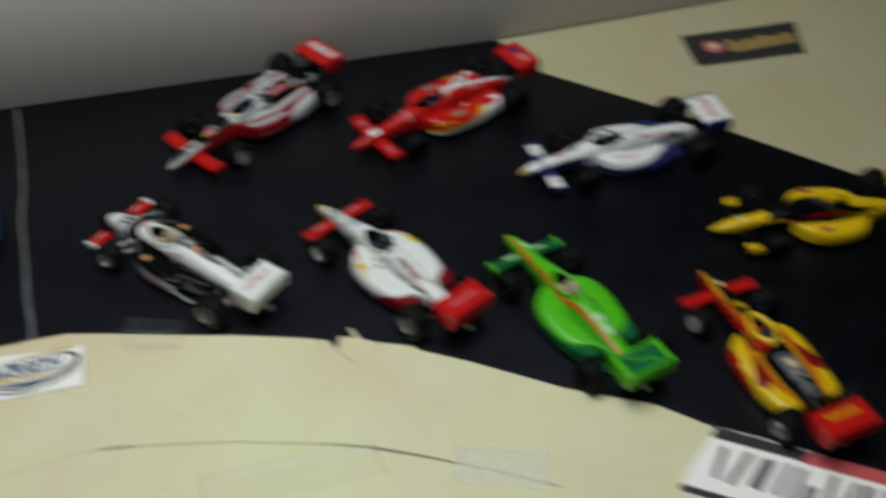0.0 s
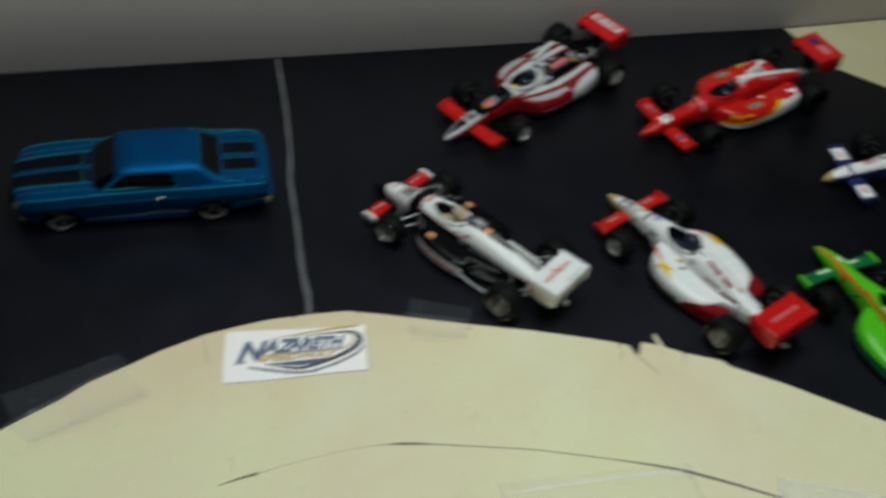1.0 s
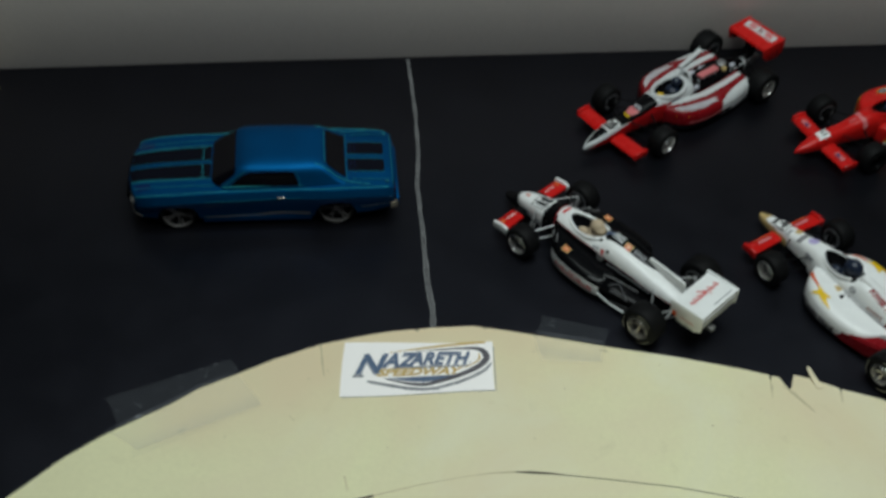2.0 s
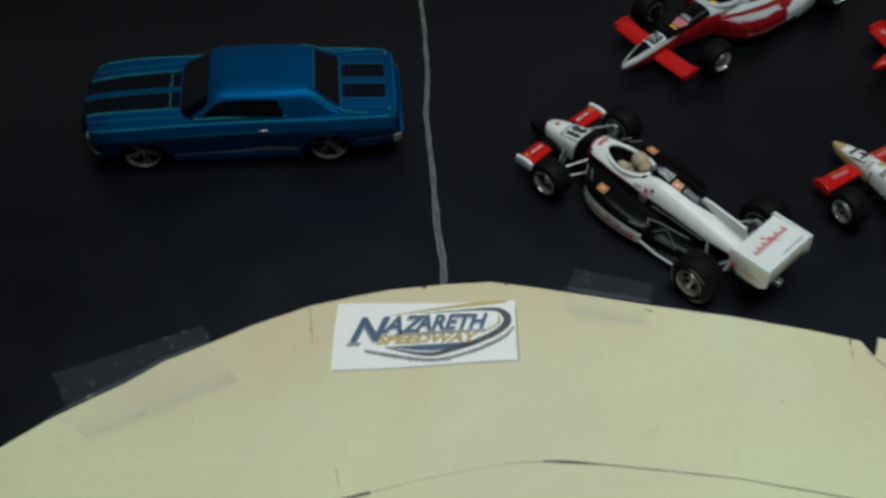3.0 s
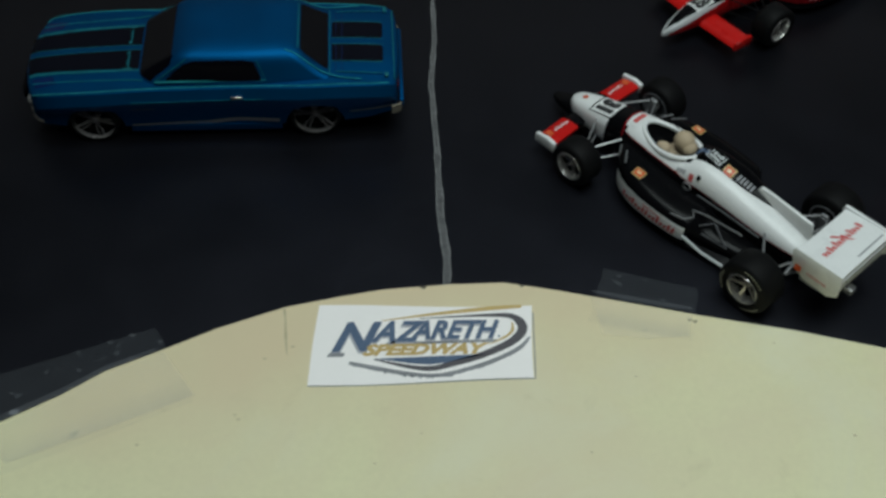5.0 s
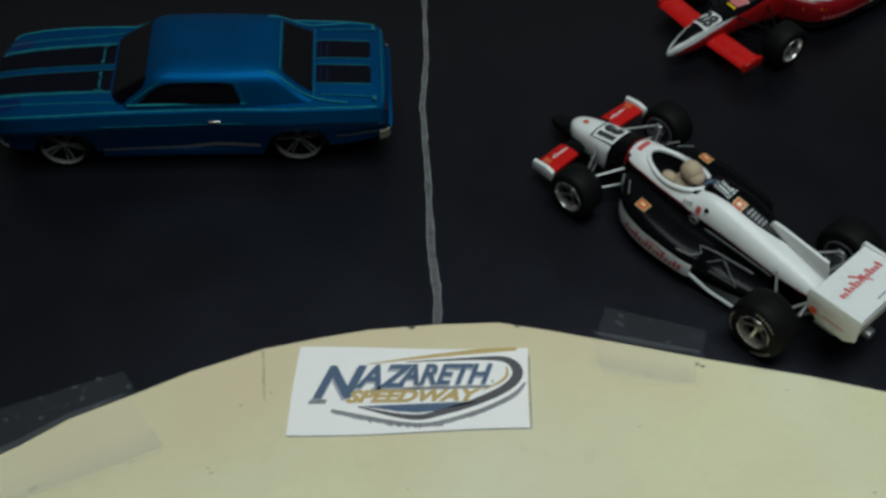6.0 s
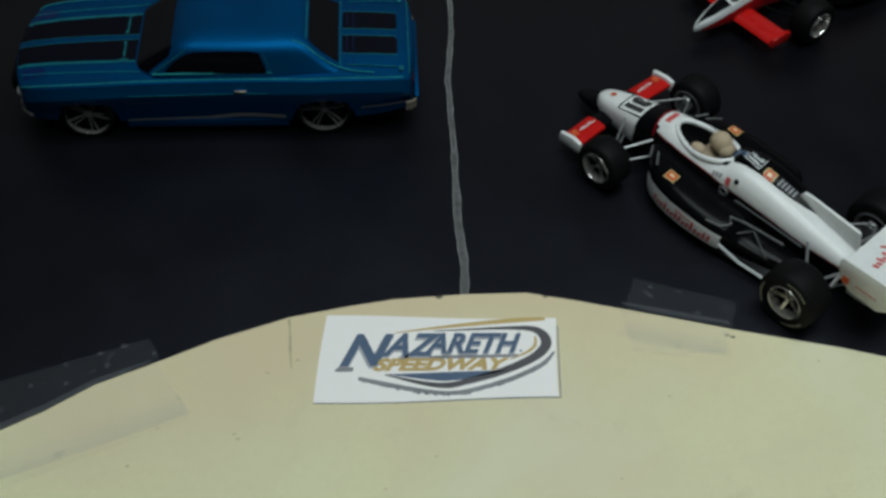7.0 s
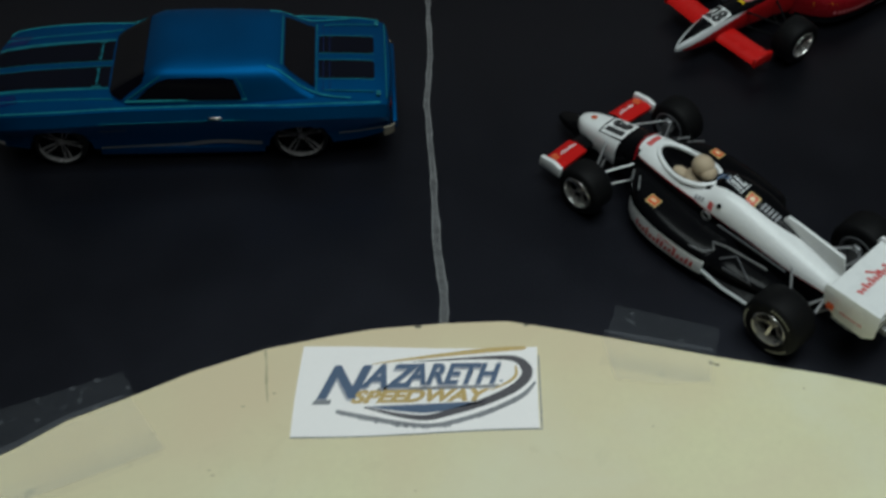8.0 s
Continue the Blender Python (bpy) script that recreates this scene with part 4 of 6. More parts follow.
        drape("engine_bay", [(1.4, -bw), (1.4, bw), (-10, bw), (-18, bw * 0.85), (-24, bw * 0.6), (-27, 1.2), (-27, -1.2), (-24, -bw * 0.6), (-18, -bw * 0.85), (-10, -bw)], tree, M["black"], car, "z", 0.10, 0.8, "open black engine bay")
        part("engine", down(join(block(-13, -1, -2.0, 2.0, 10.0, 11.9, 0.4), block(-9, -4.6, -1.5, 1.5, 11.5, 12.5, 0.4), block(-20, -12, -1.4, 1.4, 9.3, 11.2, 0.4),
                            rod((-3, -2.6, 11.6), (-13, -2.2, 11.2), 0.5), rod((-3, 2.6, 11.6), (-13, 2.2, 11.2), 0.5))), M[c.get("engine", "black")], car)
        part("turbo_housing", down(lathe([(0.5, 10.4), (1.6, 10.4), (1.7, 11.6), (1.2, 12.1), (0.5, 12.0)], 14, "Z")), M["dull_metal"], car, "", Matrix.Translation((-0.0165, 0, 0)))
        part("plenum", down(block(*c.get("plenum_box", (-8.6, -5.0, -1.2, 1.2, 12.45, 12.7)), 0.08)), M[c.get("plenum", "pink")], car)
        part("turbo", down(block(*c.get("turbo_box", (-11.6, -10.2, -0.8, 0.8, 11.7, 12.3)), 0.2)), M[c.get("turbo", "gold")], car)
        for s in (1, -1):
            for px in (-2.6, -5.2, -7.8, -10.4):
                part("intake", down(rod((px, s * 1.7, 12.0), (px, s * 3.0, 11.3), 0.28, 6)), M["pipe_grey"], car)
            if not c.get("rails", True):
                continue
            rail = loft([[(px, s * y0, z0), (px, s * y1, z0), (px, s * y1, z1), (px, s * y0, z1)] for px, y0, y1, z0, z1 in
                         ((3.5, 3.9, 4.6, 9, 12.8), (-4, 4.0, 4.6, 8.6, 12.0), (-12, 3.5, 4.1, 8.2, 11.0), (-20, 2.9, 3.5, 8, 10.4), (-24, 2.2, 2.8, 7.6, 9.6))])
            bmesh.ops.bevel(rail, geom=rail.edges[:], offset=0.25, segments=2, affect="EDGES")
            part("cover_rail", down(rail), M[c["collar"]], car)
    else:
        part("roll_hoop", loft([oval(px, hw, 12.2 - low, zt - 1.2 * low, 12) for px, hw, zt in ((2.6, 1.0, 14.6), (1.6, 1.5, 15.9), (-1, 1.3, 15.6), (-5, 0.8, 14.3))]), M[c.get("hoop", c["body"])], car)
    if c.get("fin"):
        part("fin", slab_y([(-10.0, 11.6 - low), (-11.6, 14.4 - low), (-14, 14.4 - low), (-23.8, 13.6 - low), (-25, 9.2 - low)], -1.9, -1.2, 0.2), M[c["fin"]], car)
    if c.get("flick"):
        part("flick", loft([oval(px, 0.9, z0, z0 + 1.3, 10, yc=-8.2 + dy) for px, z0, dy in ((-4, 8.2, 0.8), (-9, 8.8, 0.2), (-13, 9.8, -0.2), (-14.5, 10.6, -0.2))]), M[c["flick"]], car)

    # wings
    fw, fs = c["fwing"], 13.3
    pr = [(2.5, 3.6), (2.1, 4.2), (0.6, 4.75), (-1.2, 4.9), (-2.5, 4.7), (-2.5, 4.1), (0, 3.7)]
    for s in (1, -1):
        part("front_wing", loft([[(fw + px - 0.6 * abs(yy) / fs, yy, pz) for px, pz in pr] for yy in (s * (c.get("root", 1.6) - 0.2), s * (c.get("root", 1.6) * 0.5 + fs * 0.5), s * fs)]), M[c["fw"]], car)
        if "root" in c:
            part("wing_root", loft([[(fw + px * 0.9 - 0.6 * abs(yy) / fs, yy, pz - 0.05) for px, pz in pr] for yy in (s * 1.2, s * 4, s * c["root"])]), M["black"], car)
        part("front_endplate", slab_y([(fw + 2.0, 3.0), (fw + 1.8, 5.2), (fw - 1.5, 5.7), (fw - 3.4, 5.3), (fw - 3.4, 3.0)], s * fs - (0.15 if s > 0 else 0.75), s * fs + (0.75 if s > 0 else 0.15), 0.2), M[c["fwend"]], car)
    w0, w1 = c.get("rwing", (-26.2, -36.4))
    ws = c.get("rspan", 8.9)
    zt = c.get("rz", 14.4)
    prw = [(w0, zt - 0.9), (w0 - 0.3, zt - 0.2), (w0 - 4, zt + 0.25), (w1 + 1, zt + 0.55), (w1, zt + 0.5), (w1, zt - 0.15), (w0 - 5, zt - 0.7)]
    wing = loft([[(px, yy, pz) for px, pz in prw] for yy in (-ws, -ws / 2, 0, ws / 2, ws)])
    tree_wing = tree_of(wing)
    rear = part("rear_wing", wing, M[c["rw"]], car)
    part("flap", loft([[(px, yy, pz) for px, pz in ((w1 - 0.1, zt - 1.2), (w1 + 0.6, zt - 1.0), (w1 + 0.9, zt - 4.6), (w1 + 0.3, zt - 4.8))] for yy in (-ws, 0, ws)]), M[c["rw"]], rear)
    for s in (1, -1):
        part("endplate", slab_y([(w0 + 0.4, zt - 0.6), (w0, zt + 0.5), (w1 - 0.2, zt + 0.75), (w1 - 0.3, zt - 4.6), (w1 + 1.6, zt - 6.0), (w0 - 3.0, zt - 5.6), (w0 - 0.4, zt - 4.0)],
                                s * ws - 0.35 * (s < 0) - 0.35 * (s > 0), s * ws + 0.35, 0.15), M[c["rwend"]], rear)
    part("wing_post", block(w0 - 4.5, w0 - 0.5, -1.2, 1.2, 6.5, zt - 0.3, 0.3), M["black"], rear)
    part("gearbox", join(block(-33, -26, -1.7, 1.7, 3.6, 6.6, 0.6), block(-36.5, -33, -1.0, 1.0, 3.8, 5.4, 0.4)), M["dull_metal"], car)

    # wheels and their arms
    rf, rr = c.get("rf", 4.9), c.get("rr", 5.7)
    af, ar = a + c.get("set_back", 0.0), -a + c.get("set_back", 0.0)
    key, sp = c.get("rims", ("chrome", 5))
    for s in (1, -1):
        wheel(car, af, s * 13.4, rf, s > 0, rf, 5.4, c.get("rim_f", 3.0), key, sp, False, 0.4)
        wheel(car, ar, s * 13.0, rr, s > 0, rr, 6.4, c.get("rim_r", 3.1), key, sp, c.get("marked", False), 1.1)
        arm = M[c.get("arms", "dull_metal")]
        part("upright", join(block(af - 0.8, af + 0.8, s * 10.3 - 0.5, s * 10.3 + 0.5, 3.0, 7.2, 0.25), rod((af, s * 9.8, rf), (af, s * 11.6, rf), 1.1, 14)), arm, car)
        part("upright", join(block(ar - 0.8, ar + 0.8, s * 9.6 - 0.4, s * 9.6 + 0.4, 3.8, 7.6, 0.25), rod((ar, s * 9.0, rr), (ar, s * 10.6, rr), 1.2, 14)), arm, car)
        for (x0, y0, z0), (x1, y1, z1) in ((((af + 4.5, 2.6, 7.4)), (af + 0.6, 10.4, 6.6)), ((af - 4.0, 3.4, 7.6), (af - 0.4, 10.4, 6.6)),
                                           ((af + 4.0, 2.5, 3.4), (af + 0.6, 10.4, 3.4)), ((af - 4.2, 3.4, 3.4), (af - 0.6, 10.4, 3.4))):
            part("front_arm", rod((x0, s * y0, z0), (x1, s * y1, z1), 0.22, 6), arm, car)
        for (x0, y0, z0), (x1, y1, z1) in (((ar + 5, 3.2, 7.6), (ar + 0.5, 9.6, 7.0)), ((ar - 4, 2.0, 7.2), (ar - 0.8, 9.6, 6.8)), ((ar - 5, 1.6, 4.2), (ar - 0.6, 9.6, 4.4))):
            part("rear_arm", rod((x0, s * y0, z0), (x1, s * y1, z1), 0.24, 6), arm, car)
    return car, tree, tree_body, tree_pods, tree_wing


def bars(name, n, u0, u1, v0, v1, tree, mat, car, axis="z", gap=0.25, lift=0.12, slope=0.0):
    """A row of short bars where small print stands."""
    w = (u1 - u0) / n
    for k in range(n):
        p = u0 + k * w
        dv = slope * (k + 0.5)
        drape(name, rect(p + gap * w * 0.5, p + w * (1 - gap * 0.5), v0 + dv, v1 + dv), tree, mat, car, axis, lift, 1.2)


# number 31: black and white with red wings
C = dict(low=1.5, broad=1.14, size=0.985, axle=22.2, nose=40.0, front=[(35.8, 0.3, 4.6, 5.3), (35.3, 1.2, 3.8, 6.1), (34.2, 1.95, 3.0, 6.8), (32, 2.6, 2.4, 7.6)], pods="short", body="white", pod="black", collar="white", head="tan", fin="white", fw="red", fwend="white", fwing=31.6, rim_r=3.4, rim_f=3.2, root=6.0, slim=1.0, w=1.0, back=1.0, rspan=7.8,
         rw="white", rwend="white", marked=True, hoop="black", rims=("chrome", 5), arms="dull_metal")
car, tree, tb, tp, tw = race_car("race_car", 51.1, 21.7, 132.8, "black and white toy race car, red front wing, tan driver", C)
for s, ax in ((1, "y"), (-1, "-y")):
    drape("flank", [(18.6, 2), (18.6, 9.4), (14, 9.5), (4, 9.1), (-8, 8.0), (-18, 6.6), (-27, 6.0), (-27, 2)], tb, M["black"], car, ax, 0.10, 1.2, "black lower flank")
    drape("pinstripe", [(18.6, 9.4), (14, 9.5), (4, 9.1), (-8, 8.0), (-18, 6.6), (-27, 6.0), (-27, 6.2), (-18, 6.8), (-8, 8.2), (4, 9.3), (14, 9.7), (18.6, 9.6)], tb, M["deep_red"], car, ax, 0.12, 1.2)
    drape("side_panel", [(14.5, 2.0), (14.8, 5.6), (8, 5.9), (0, 5.6), (-5, 5.4), (-5, 2.4)], tp, M["white"], car, ax, 0.10, 1.0, "white side panel with red print")
    for k in range(15):
        u, tall = 10.8 - 0.95 * k, (0.75, 0.5, 0.6, 0.9, 0.55, 0.5, 0.8)[k % 7]
        drape("script_bar", [(u, 2.95), (u - 0.62, 2.95), (u - 0.82, 2.95 + 2.0 * tall), (u - 0.22, 2.95 + 2.0 * tall)], tp, M["ink_red"], car, ax, 0.2)
    drape("script_bar", [(5.0, 5.0), (0.4, 4.7), (0.4, 4.9), (5.0, 5.25)], tp, M["ink_red"], car, ax, 0.2)
part("nose_cone", loft([oval(px, hw, zb, zt) for px, hw, zb, zt in smooth_rows([(40.6, 0.9, 2.0, 3.1), (39, 1.6, 1.9, 3.6), (36.5, 2.3, 1.9, 4.4), (33.5, 2.7, 1.9, 4.9), (30, 2.6, 2.0, 4.9)], 3)]), M["black"], car, "black nose cone")
drape("nose_band", [(23.0, -3.4), (23.0, 3.4), (18.6, 4.0), (19.4, 2.0), (19.7, 0), (19.4, -2.0), (18.6, -4.0)], tb, M["black"], car, "z", 0.10)
for ax in ("y", "-y"):
    drape("nose_band", [(23.4, 2.2), (23.4, 9.0), (18.4, 10.4), (18.4, 2.0)], tb, M["black"], car, ax, 0.10, 0.9)
drape("number_panel", rect(23.3, 28.6, -2.6, 2.6), tb, M["white"], car, "z", 0.12)
drape("panel_frame", [(22.9, -2.9), (29.0, -2.7), (29.0, 2.7), (22.9, 2.9)], tb, M["black"], car, "z", 0.09)
printed("race_number", "31", 25.9, 0.2, 3.8, 4.3, 90, tb, M["ink_black"], car, "z", 0.20, 0.0, 0.085)
drape("rim_mark", [(18.6, -2.2), (18.6, 2.2), (16.9, 2.6), (16.9, -2.6)], tb, M["white"], car, "z", 0.15)
drape("rim_line", [(18.6, -4.0), (19.3, -2.0), (19.6, 0), (19.3, 2.0), (18.6, 4.0), (19.0, 4.0), (19.75, 2.0), (20.05, 0), (19.75, -2.0), (19.0, -4.0)], tb, M["deep_red"], car, "z", 0.18)
drape("rim_print", [(17.4, -1.7), (18.5, -1.6), (18.5, 1.6), (17.4, 1.7)], tb, M["ink_red"], car, "z", 0.22)
drape("nose_mark", ngon(32.2, 0.3, 0.7, 0.6, 8), tb, M["decal_orange"], car, "z", 0.14)
drape("cover_side", [(-9, -1.7), (-9, -4.8), (-20, -3.8), (-27, -2.6), (-27, -1.4)], tb, M["black"], car, "z", 0.10, 0.9, "black far side of the cover")
cover = loft([oval(px, hw, 8.0, zt, 18, yc=yc) for px, hw, zt, yc in smooth_rows([(3.4, 2.4, 12.6, -1.5), (0.5, 3.0, 13.3, -1.6), (-4, 3.1, 13.2, -1.8), (-8, 2.9, 12.5, -1.9), (-12.0, 2.2, 11.4, -1.9), (-15.5, 0.9, 10.2, -1.9)], 3)])
ct = tree_of(cover, loft([oval(px, hw, 10.7, zt - 1.8, 12) for px, hw, zt in ((2.6, 1.0, 14.6), (1.6, 1.5, 15.9), (-1, 1.3, 15.6), (-5, 0.8, 14.3))]))
part("engine_cover", cover, M["black"], car, "black engine cover with small print")
for u0, u1, v0, v1 in ((0.9, 0.65, -2.4, 0.5), (-2.35, -2.6, -2.3, 0.6), (0.9, -2.6, 0.45, 0.65)):
    drape("panel_line", rect(u0, u1, v0, v1), ct, M["pearl"], car, "z", 0.10)
printed("race_number", "31", -0.85, -0.9, 2.2, 2.6, 90, ct, M["pearl"], car, "z", 0.14, 0.0, 0.06)
drape("decal_border", rect(-5.9, -3.5, -1.2, 1.0), ct, M["gold"], car, "z", 0.10)
drape("decal", rect(-5.6, -3.8, -0.9, 0.7), ct, M["decal_orange"], car, "z", 0.16)
drape("decal_mark", rect(-5.1, -4.3, -0.4, 0.2), ct, M["decal_cream"], car, "z", 0.22)
bars("print_bar", 5, -6.6, -10.6, -1.1, 0.3, ct, M["ink_grey"], car, "z", 0.45, 0.10, -0.06)
drape("decal", [(3.0, -1.4), (3.2, 0.2), (1.6, 0.6), (0.6, 0.1), (0.8, -1.3)], ct, M["ink_blue"], car, "z", 0.10)
bars("print_bar", 3, 2.8, 0.8, -0.9, -0.3, ct, M["dull_metal"], car, "z", 0.4, 0.16)
for s in (1, -1):
    drape("decal_border", rect(8.3, 10.7, s * 9.3 - 1.05, s * 9.3 + 1.05), tp, M["gold"], car, "z", 0.10)
    drape("decal", rect(8.55, 10.45, s * 9.3 - 0.8, s * 9.3 + 0.8), tp, M["decal_orange"], car, "z", 0.16)
    drape("decal_mark", rect(9.0, 10.0, s * 9.3 - 0.3, s * 9.3 + 0.3), tp, M["decal_cream"], car, "z", 0.22)
    part("louvre", tube([(15.0, s * 6.9, 8.75), (13.0, s * 9.6, 8.55)], 0.16, 6), M["dull_metal"], car)
    part("louvre", tube([(17.0, s * 6.2, 8.4), (15.6, s * 8.4, 8.55)], 0.2, 6), M["dull_metal"], car)
    if s < 0:
        continue
    part("pipe", tube([(-1.5, s * 12.6, 7.5), (-4.2, s * 11.8, 7.4), (-5.2, s * 10.0, 7.4), (-4.0, s * 8.8, 7.6), (-6.5, s * 7.4, 7.0), (-14, s * 5.6, 6.0)], 0.17, 6), M["dull_metal"], car)
    part("brace", tube([(-6.6, s * 9.6, 5.8), (-8.4, s * 7.0, 6.0), (-13.5, s * 9.4, 4.6), (-8.0, s * 10.6, 5.4)], 0.18, 6), M["pipe_grey"], car)
    part("floor_rail", tube([(-5.4, s * 13.2, 4.6), (-10, s * 12.2, 2.6), (-16.0, s * 11.2, 1.9)], 0.30, 6), M["pearl"], car)
    part("bolt", ball(-0.8, s * 4.0, 10.9, 0.5, 0.5, 0.5, 8), M["black"], car)
    bars("print_bar", 3, 4.4, 2.2, s * 4.0, s * 4.5, tb, M["ink_grey"], car, "z", 0.35, 0.12)
    drape("decal", rect(0.2, 1.2, s * 4.1, s * 4.6), tb, M["ink_red"], car, "z", 0.12)
    part("filler_ring", tube([(0.7 + 0.9 * math.cos(k * 0.5236), s * 5.2, 8.2 + 0.8 * math.sin(k * 0.5236)) for k in range(12)], 0.22, 6, True), M["dull_metal"], car)
    part("pipe", tube([(-2.4, s * 5.8, 8.6), (-9, s * 5.2, 8.0), (-17, s * 4.6, 7.2)], 0.16, 6), M["pipe_grey"], car)
for s in (1, -1):
    for u in ((-23.6, -25.0, -26.4) if s < 0 else (-25.4,)):
        part("spring", rod((u, s * 2.2, 8.6), (u - 0.6, s * 8.4, 7.2), 0.36, 10), M["dull_metal"], car)
for k in range(13):
    tall = (1.0, 0.6, 0.7, 1.1, 0.6)[k % 5]
    v = -5.8 + k * 0.90
    drape("script_bar", [(-31.4, v), (-31.4, v + 0.62), (-31.4 + 1.5 * tall, v + 0.86), (-31.4 + 1.5 * tall, v + 0.24)], tw, M["ink_red"], car, "z", 0.08)
drape("script_bar", [(-32.4, -1.6), (-32.1, -1.7), (-28.6, 0.6), (-28.9, 1.1)], tw, M["ink_red"], car, "z", 0.09)
drape("edge_line", rect(-35.4, -35.1, -6.5, 1.5), tw, M["ink_grey"], car, "z", 0.08)
end = tree_of(block(-36.4, -26.2, -9.25, 9.25, 7.5, 15))
drape("decal", rect(-29.0, -27.6, 11.2, 12.7), end, M["decal_orange"], car, "y", 0.06)
bars("print_bar", 8, -30.2, -34.6, 11.8, 12.3, end, M["pink"], car, "y", 0.3, 0.06)
bars("print_bar", 8, -29.0, -33.4, 9.6, 10.2, end, M["ink_grey"], car, "y", 0.3, 0.06)
fwt = tree_of(block(29.0, 34.2, -13.2, 13.2, 3.6, 4.95))
for s in (1, -1):
    for k in range(7):
        drape("print_bar", rect(31.1, 31.45 + 0.12 * (k % 3), s * (6.4 + k * 0.62), s * (6.4 + k * 0.62 + 0.36)), fwt, M["white"], car, "z", 0.06)
    drape("decal", rect(30.7, 32.2, s * 11.2, s * 12.5), fwt, M["decal_orange"], car, "z", 0.06)

# number 28: white, red and black
C = dict(low=1.4, size=0.958, axle=24.0, nose=46.5, nz=2.9, pods="box", body="pearl", pod="deep_red", collar="pearl", fw="red", fwend="red", fwing=34.8, open_engine=True, w=0.95, cock=1.14, rim=0.75, bay=5.2, rails=False,
         rw="red", rwend="red", rwing=(-28.2, -38.2), rspan=7.9, rz=15.0, flick="pearl", rims=("chrome", 5), arms="arm_black", plenum="pink", turbo="gold", plenum_box=(-12.4, -3.8, 0.3, 2.7, 11.9, 12.7), turbo_box=(-16.6, -15.0, 1.4, 2.9, 10.0, 11.2))
car, tree, tb, tp, tw = race_car("race_car", 84.9, 96.6, -143.8, "white and red toy race car, black nose top, open engine", C)
drape("nose_top", [(46.0, 0), (42, -1.05), (36, -1.9), (28, -2.5), (22, -3.0), (17.4, -3.4), (17.4, 3.4), (22, 3.0), (28, 2.5), (36, 1.9), (42, 1.05)], tb, M["black"], car, "z", 0.10, 1.0, "black nose top")
for s, ax in ((1, "y"), (-1, "-y")):
    drape("flank", [(45.4, 2.4), (45.4, 3.7), (42, 4.9), (37, 6.2), (28, 7.6), (23, 8.6), (19, 9.6), (12, 9.8), (12, 2)], tb, M["flank_red"], car, ax, 0.08, 1.2, "red lower flank")
    drape("pod_panel", [(u, s * v) for u, v in ((13.0, 6.6), (11.8, 8.8), (8.4, 11.0), (3.4, 12.0), (-1.0, 11.6), (-3.4, 12.0), (-2.6, 10.8), (-4.2, 10.2), (0.0, 9.8), (3.8, 9.3), (9.0, 8.2))], tp, M["shell_grey"], car, "z", 0.12, 1.0, "white pod panel")
    drape("panel_mark", [(u, s * v) for u, v in ((8.6, 9.4), (8.0, 10.2), (4.0, 10.8), (3.8, 10.4))], tp, M["ink_shade"], car, "z", 0.18)
    drape("panel_mark", [(u, s * v) for u, v in ((3.4, 10.3), (3.2, 10.7), (-0.8, 11.2), (-0.6, 10.7))], tp, M["ink_shade"], car, "z", 0.18)
    drape("pod_outline", [(u, s * v) for u, v in ((14.6, 3.0), (14.2, 4.4), (8.7, 6.6), (-0.7, 8.1), (-11.2, 7.8), (-19.6, 7.0), (-19.6, 5.4), (-11, 5.6), (0, 5.6), (6, 4.2))], tree, M["pearl"], car, "z", 0.13, 0.9, "white edge of the cover")
    drape("pod_tail", [(u, s * v) for u, v in ((-3.8, 13.5), (-7.7, 11.3), (-12, 10.2), (-20.2, 8.9), (-20.2, 11.0), (-17, 12.3), (-12, 13.0))], tp, M["pearl"], car, "z", 0.12, 1.0, "white pod tail")
    drape("pod_tail", [(-3.4, 1.6), (-4.6, 7.4), (-10, 7.7), (-17, 7.4), (-20.2, 6.8), (-20.2, 2.4), (-16, 1.7)], tp, M["pearl"], car, ax, 0.12, 1.0)
    drape("pod_edge", [(14.4, s * 6.4), (15.0, s * 7.0), (12.6, s * 10.6), (9, s * 12.6), (8.8, s * 12.1), (12.2, s * 10.0)], tp, M["orange"], car, "z", 0.14)
    bars("print_bar", 12, 10, -3, 4.3, 5.0, tp, M["pink"], car, ax, 0.45, 0.16)
    drape("rim_stripe", rect(8.2, 12.6, s * 4.3, s * 4.95), tb, M["navy"], car, "z", 0.14)
for ax in ("y", "-y"):
    drape("bay_side", [(4, 2), (4, 8.4), (-3, 8.8), (-12, 8.2), (-20, 7.2), (-27, 6.4), (-27, 2)], tb, M["black"], car, ax, 0.10, 1.2, "black lower engine side")
# shade below the pod's bulge, painted black on its lower side
for ax in ("y", "-y"):
    drape("pod_shade", [(15.5, 0.9), (15.5, 3.4), (4, 3.9), (-8.6, 4.1), (-9.2, 0.9)], tp, M["black"], car, ax, 0.14, 1.2, "lower pod side painted black as undercut shade")
    drape("tail_lip", [(-9.0, 1.0), (-9.4, 3.0), (-20.5, 3.2), (-20.5, 1.0)], tp, M["ink_grey"], car, ax, 0.16, 1.2)
for u, v, z in ((-3.6, -1.8, 10.4), (0.2, 3.9, 9.8), (-20.0, 2.0, 8.8), (-8.0, -1.6, 10.5)):
    part("engine_block", block(u - 1.1, u + 1.1, v - 0.8, v + 0.8, z - 0.8, z + 0.5, 0.25), M["ink_shade"], car)
part("dash", ball(13.2, 0.3, 9.6, 1.5, 1.8, 0.9, 10), M["yellow"], car)
drape("number_panel", rect(32.6, 37.8, -1.9, 1.9), tb, M["white"], car, "z", 0.18)
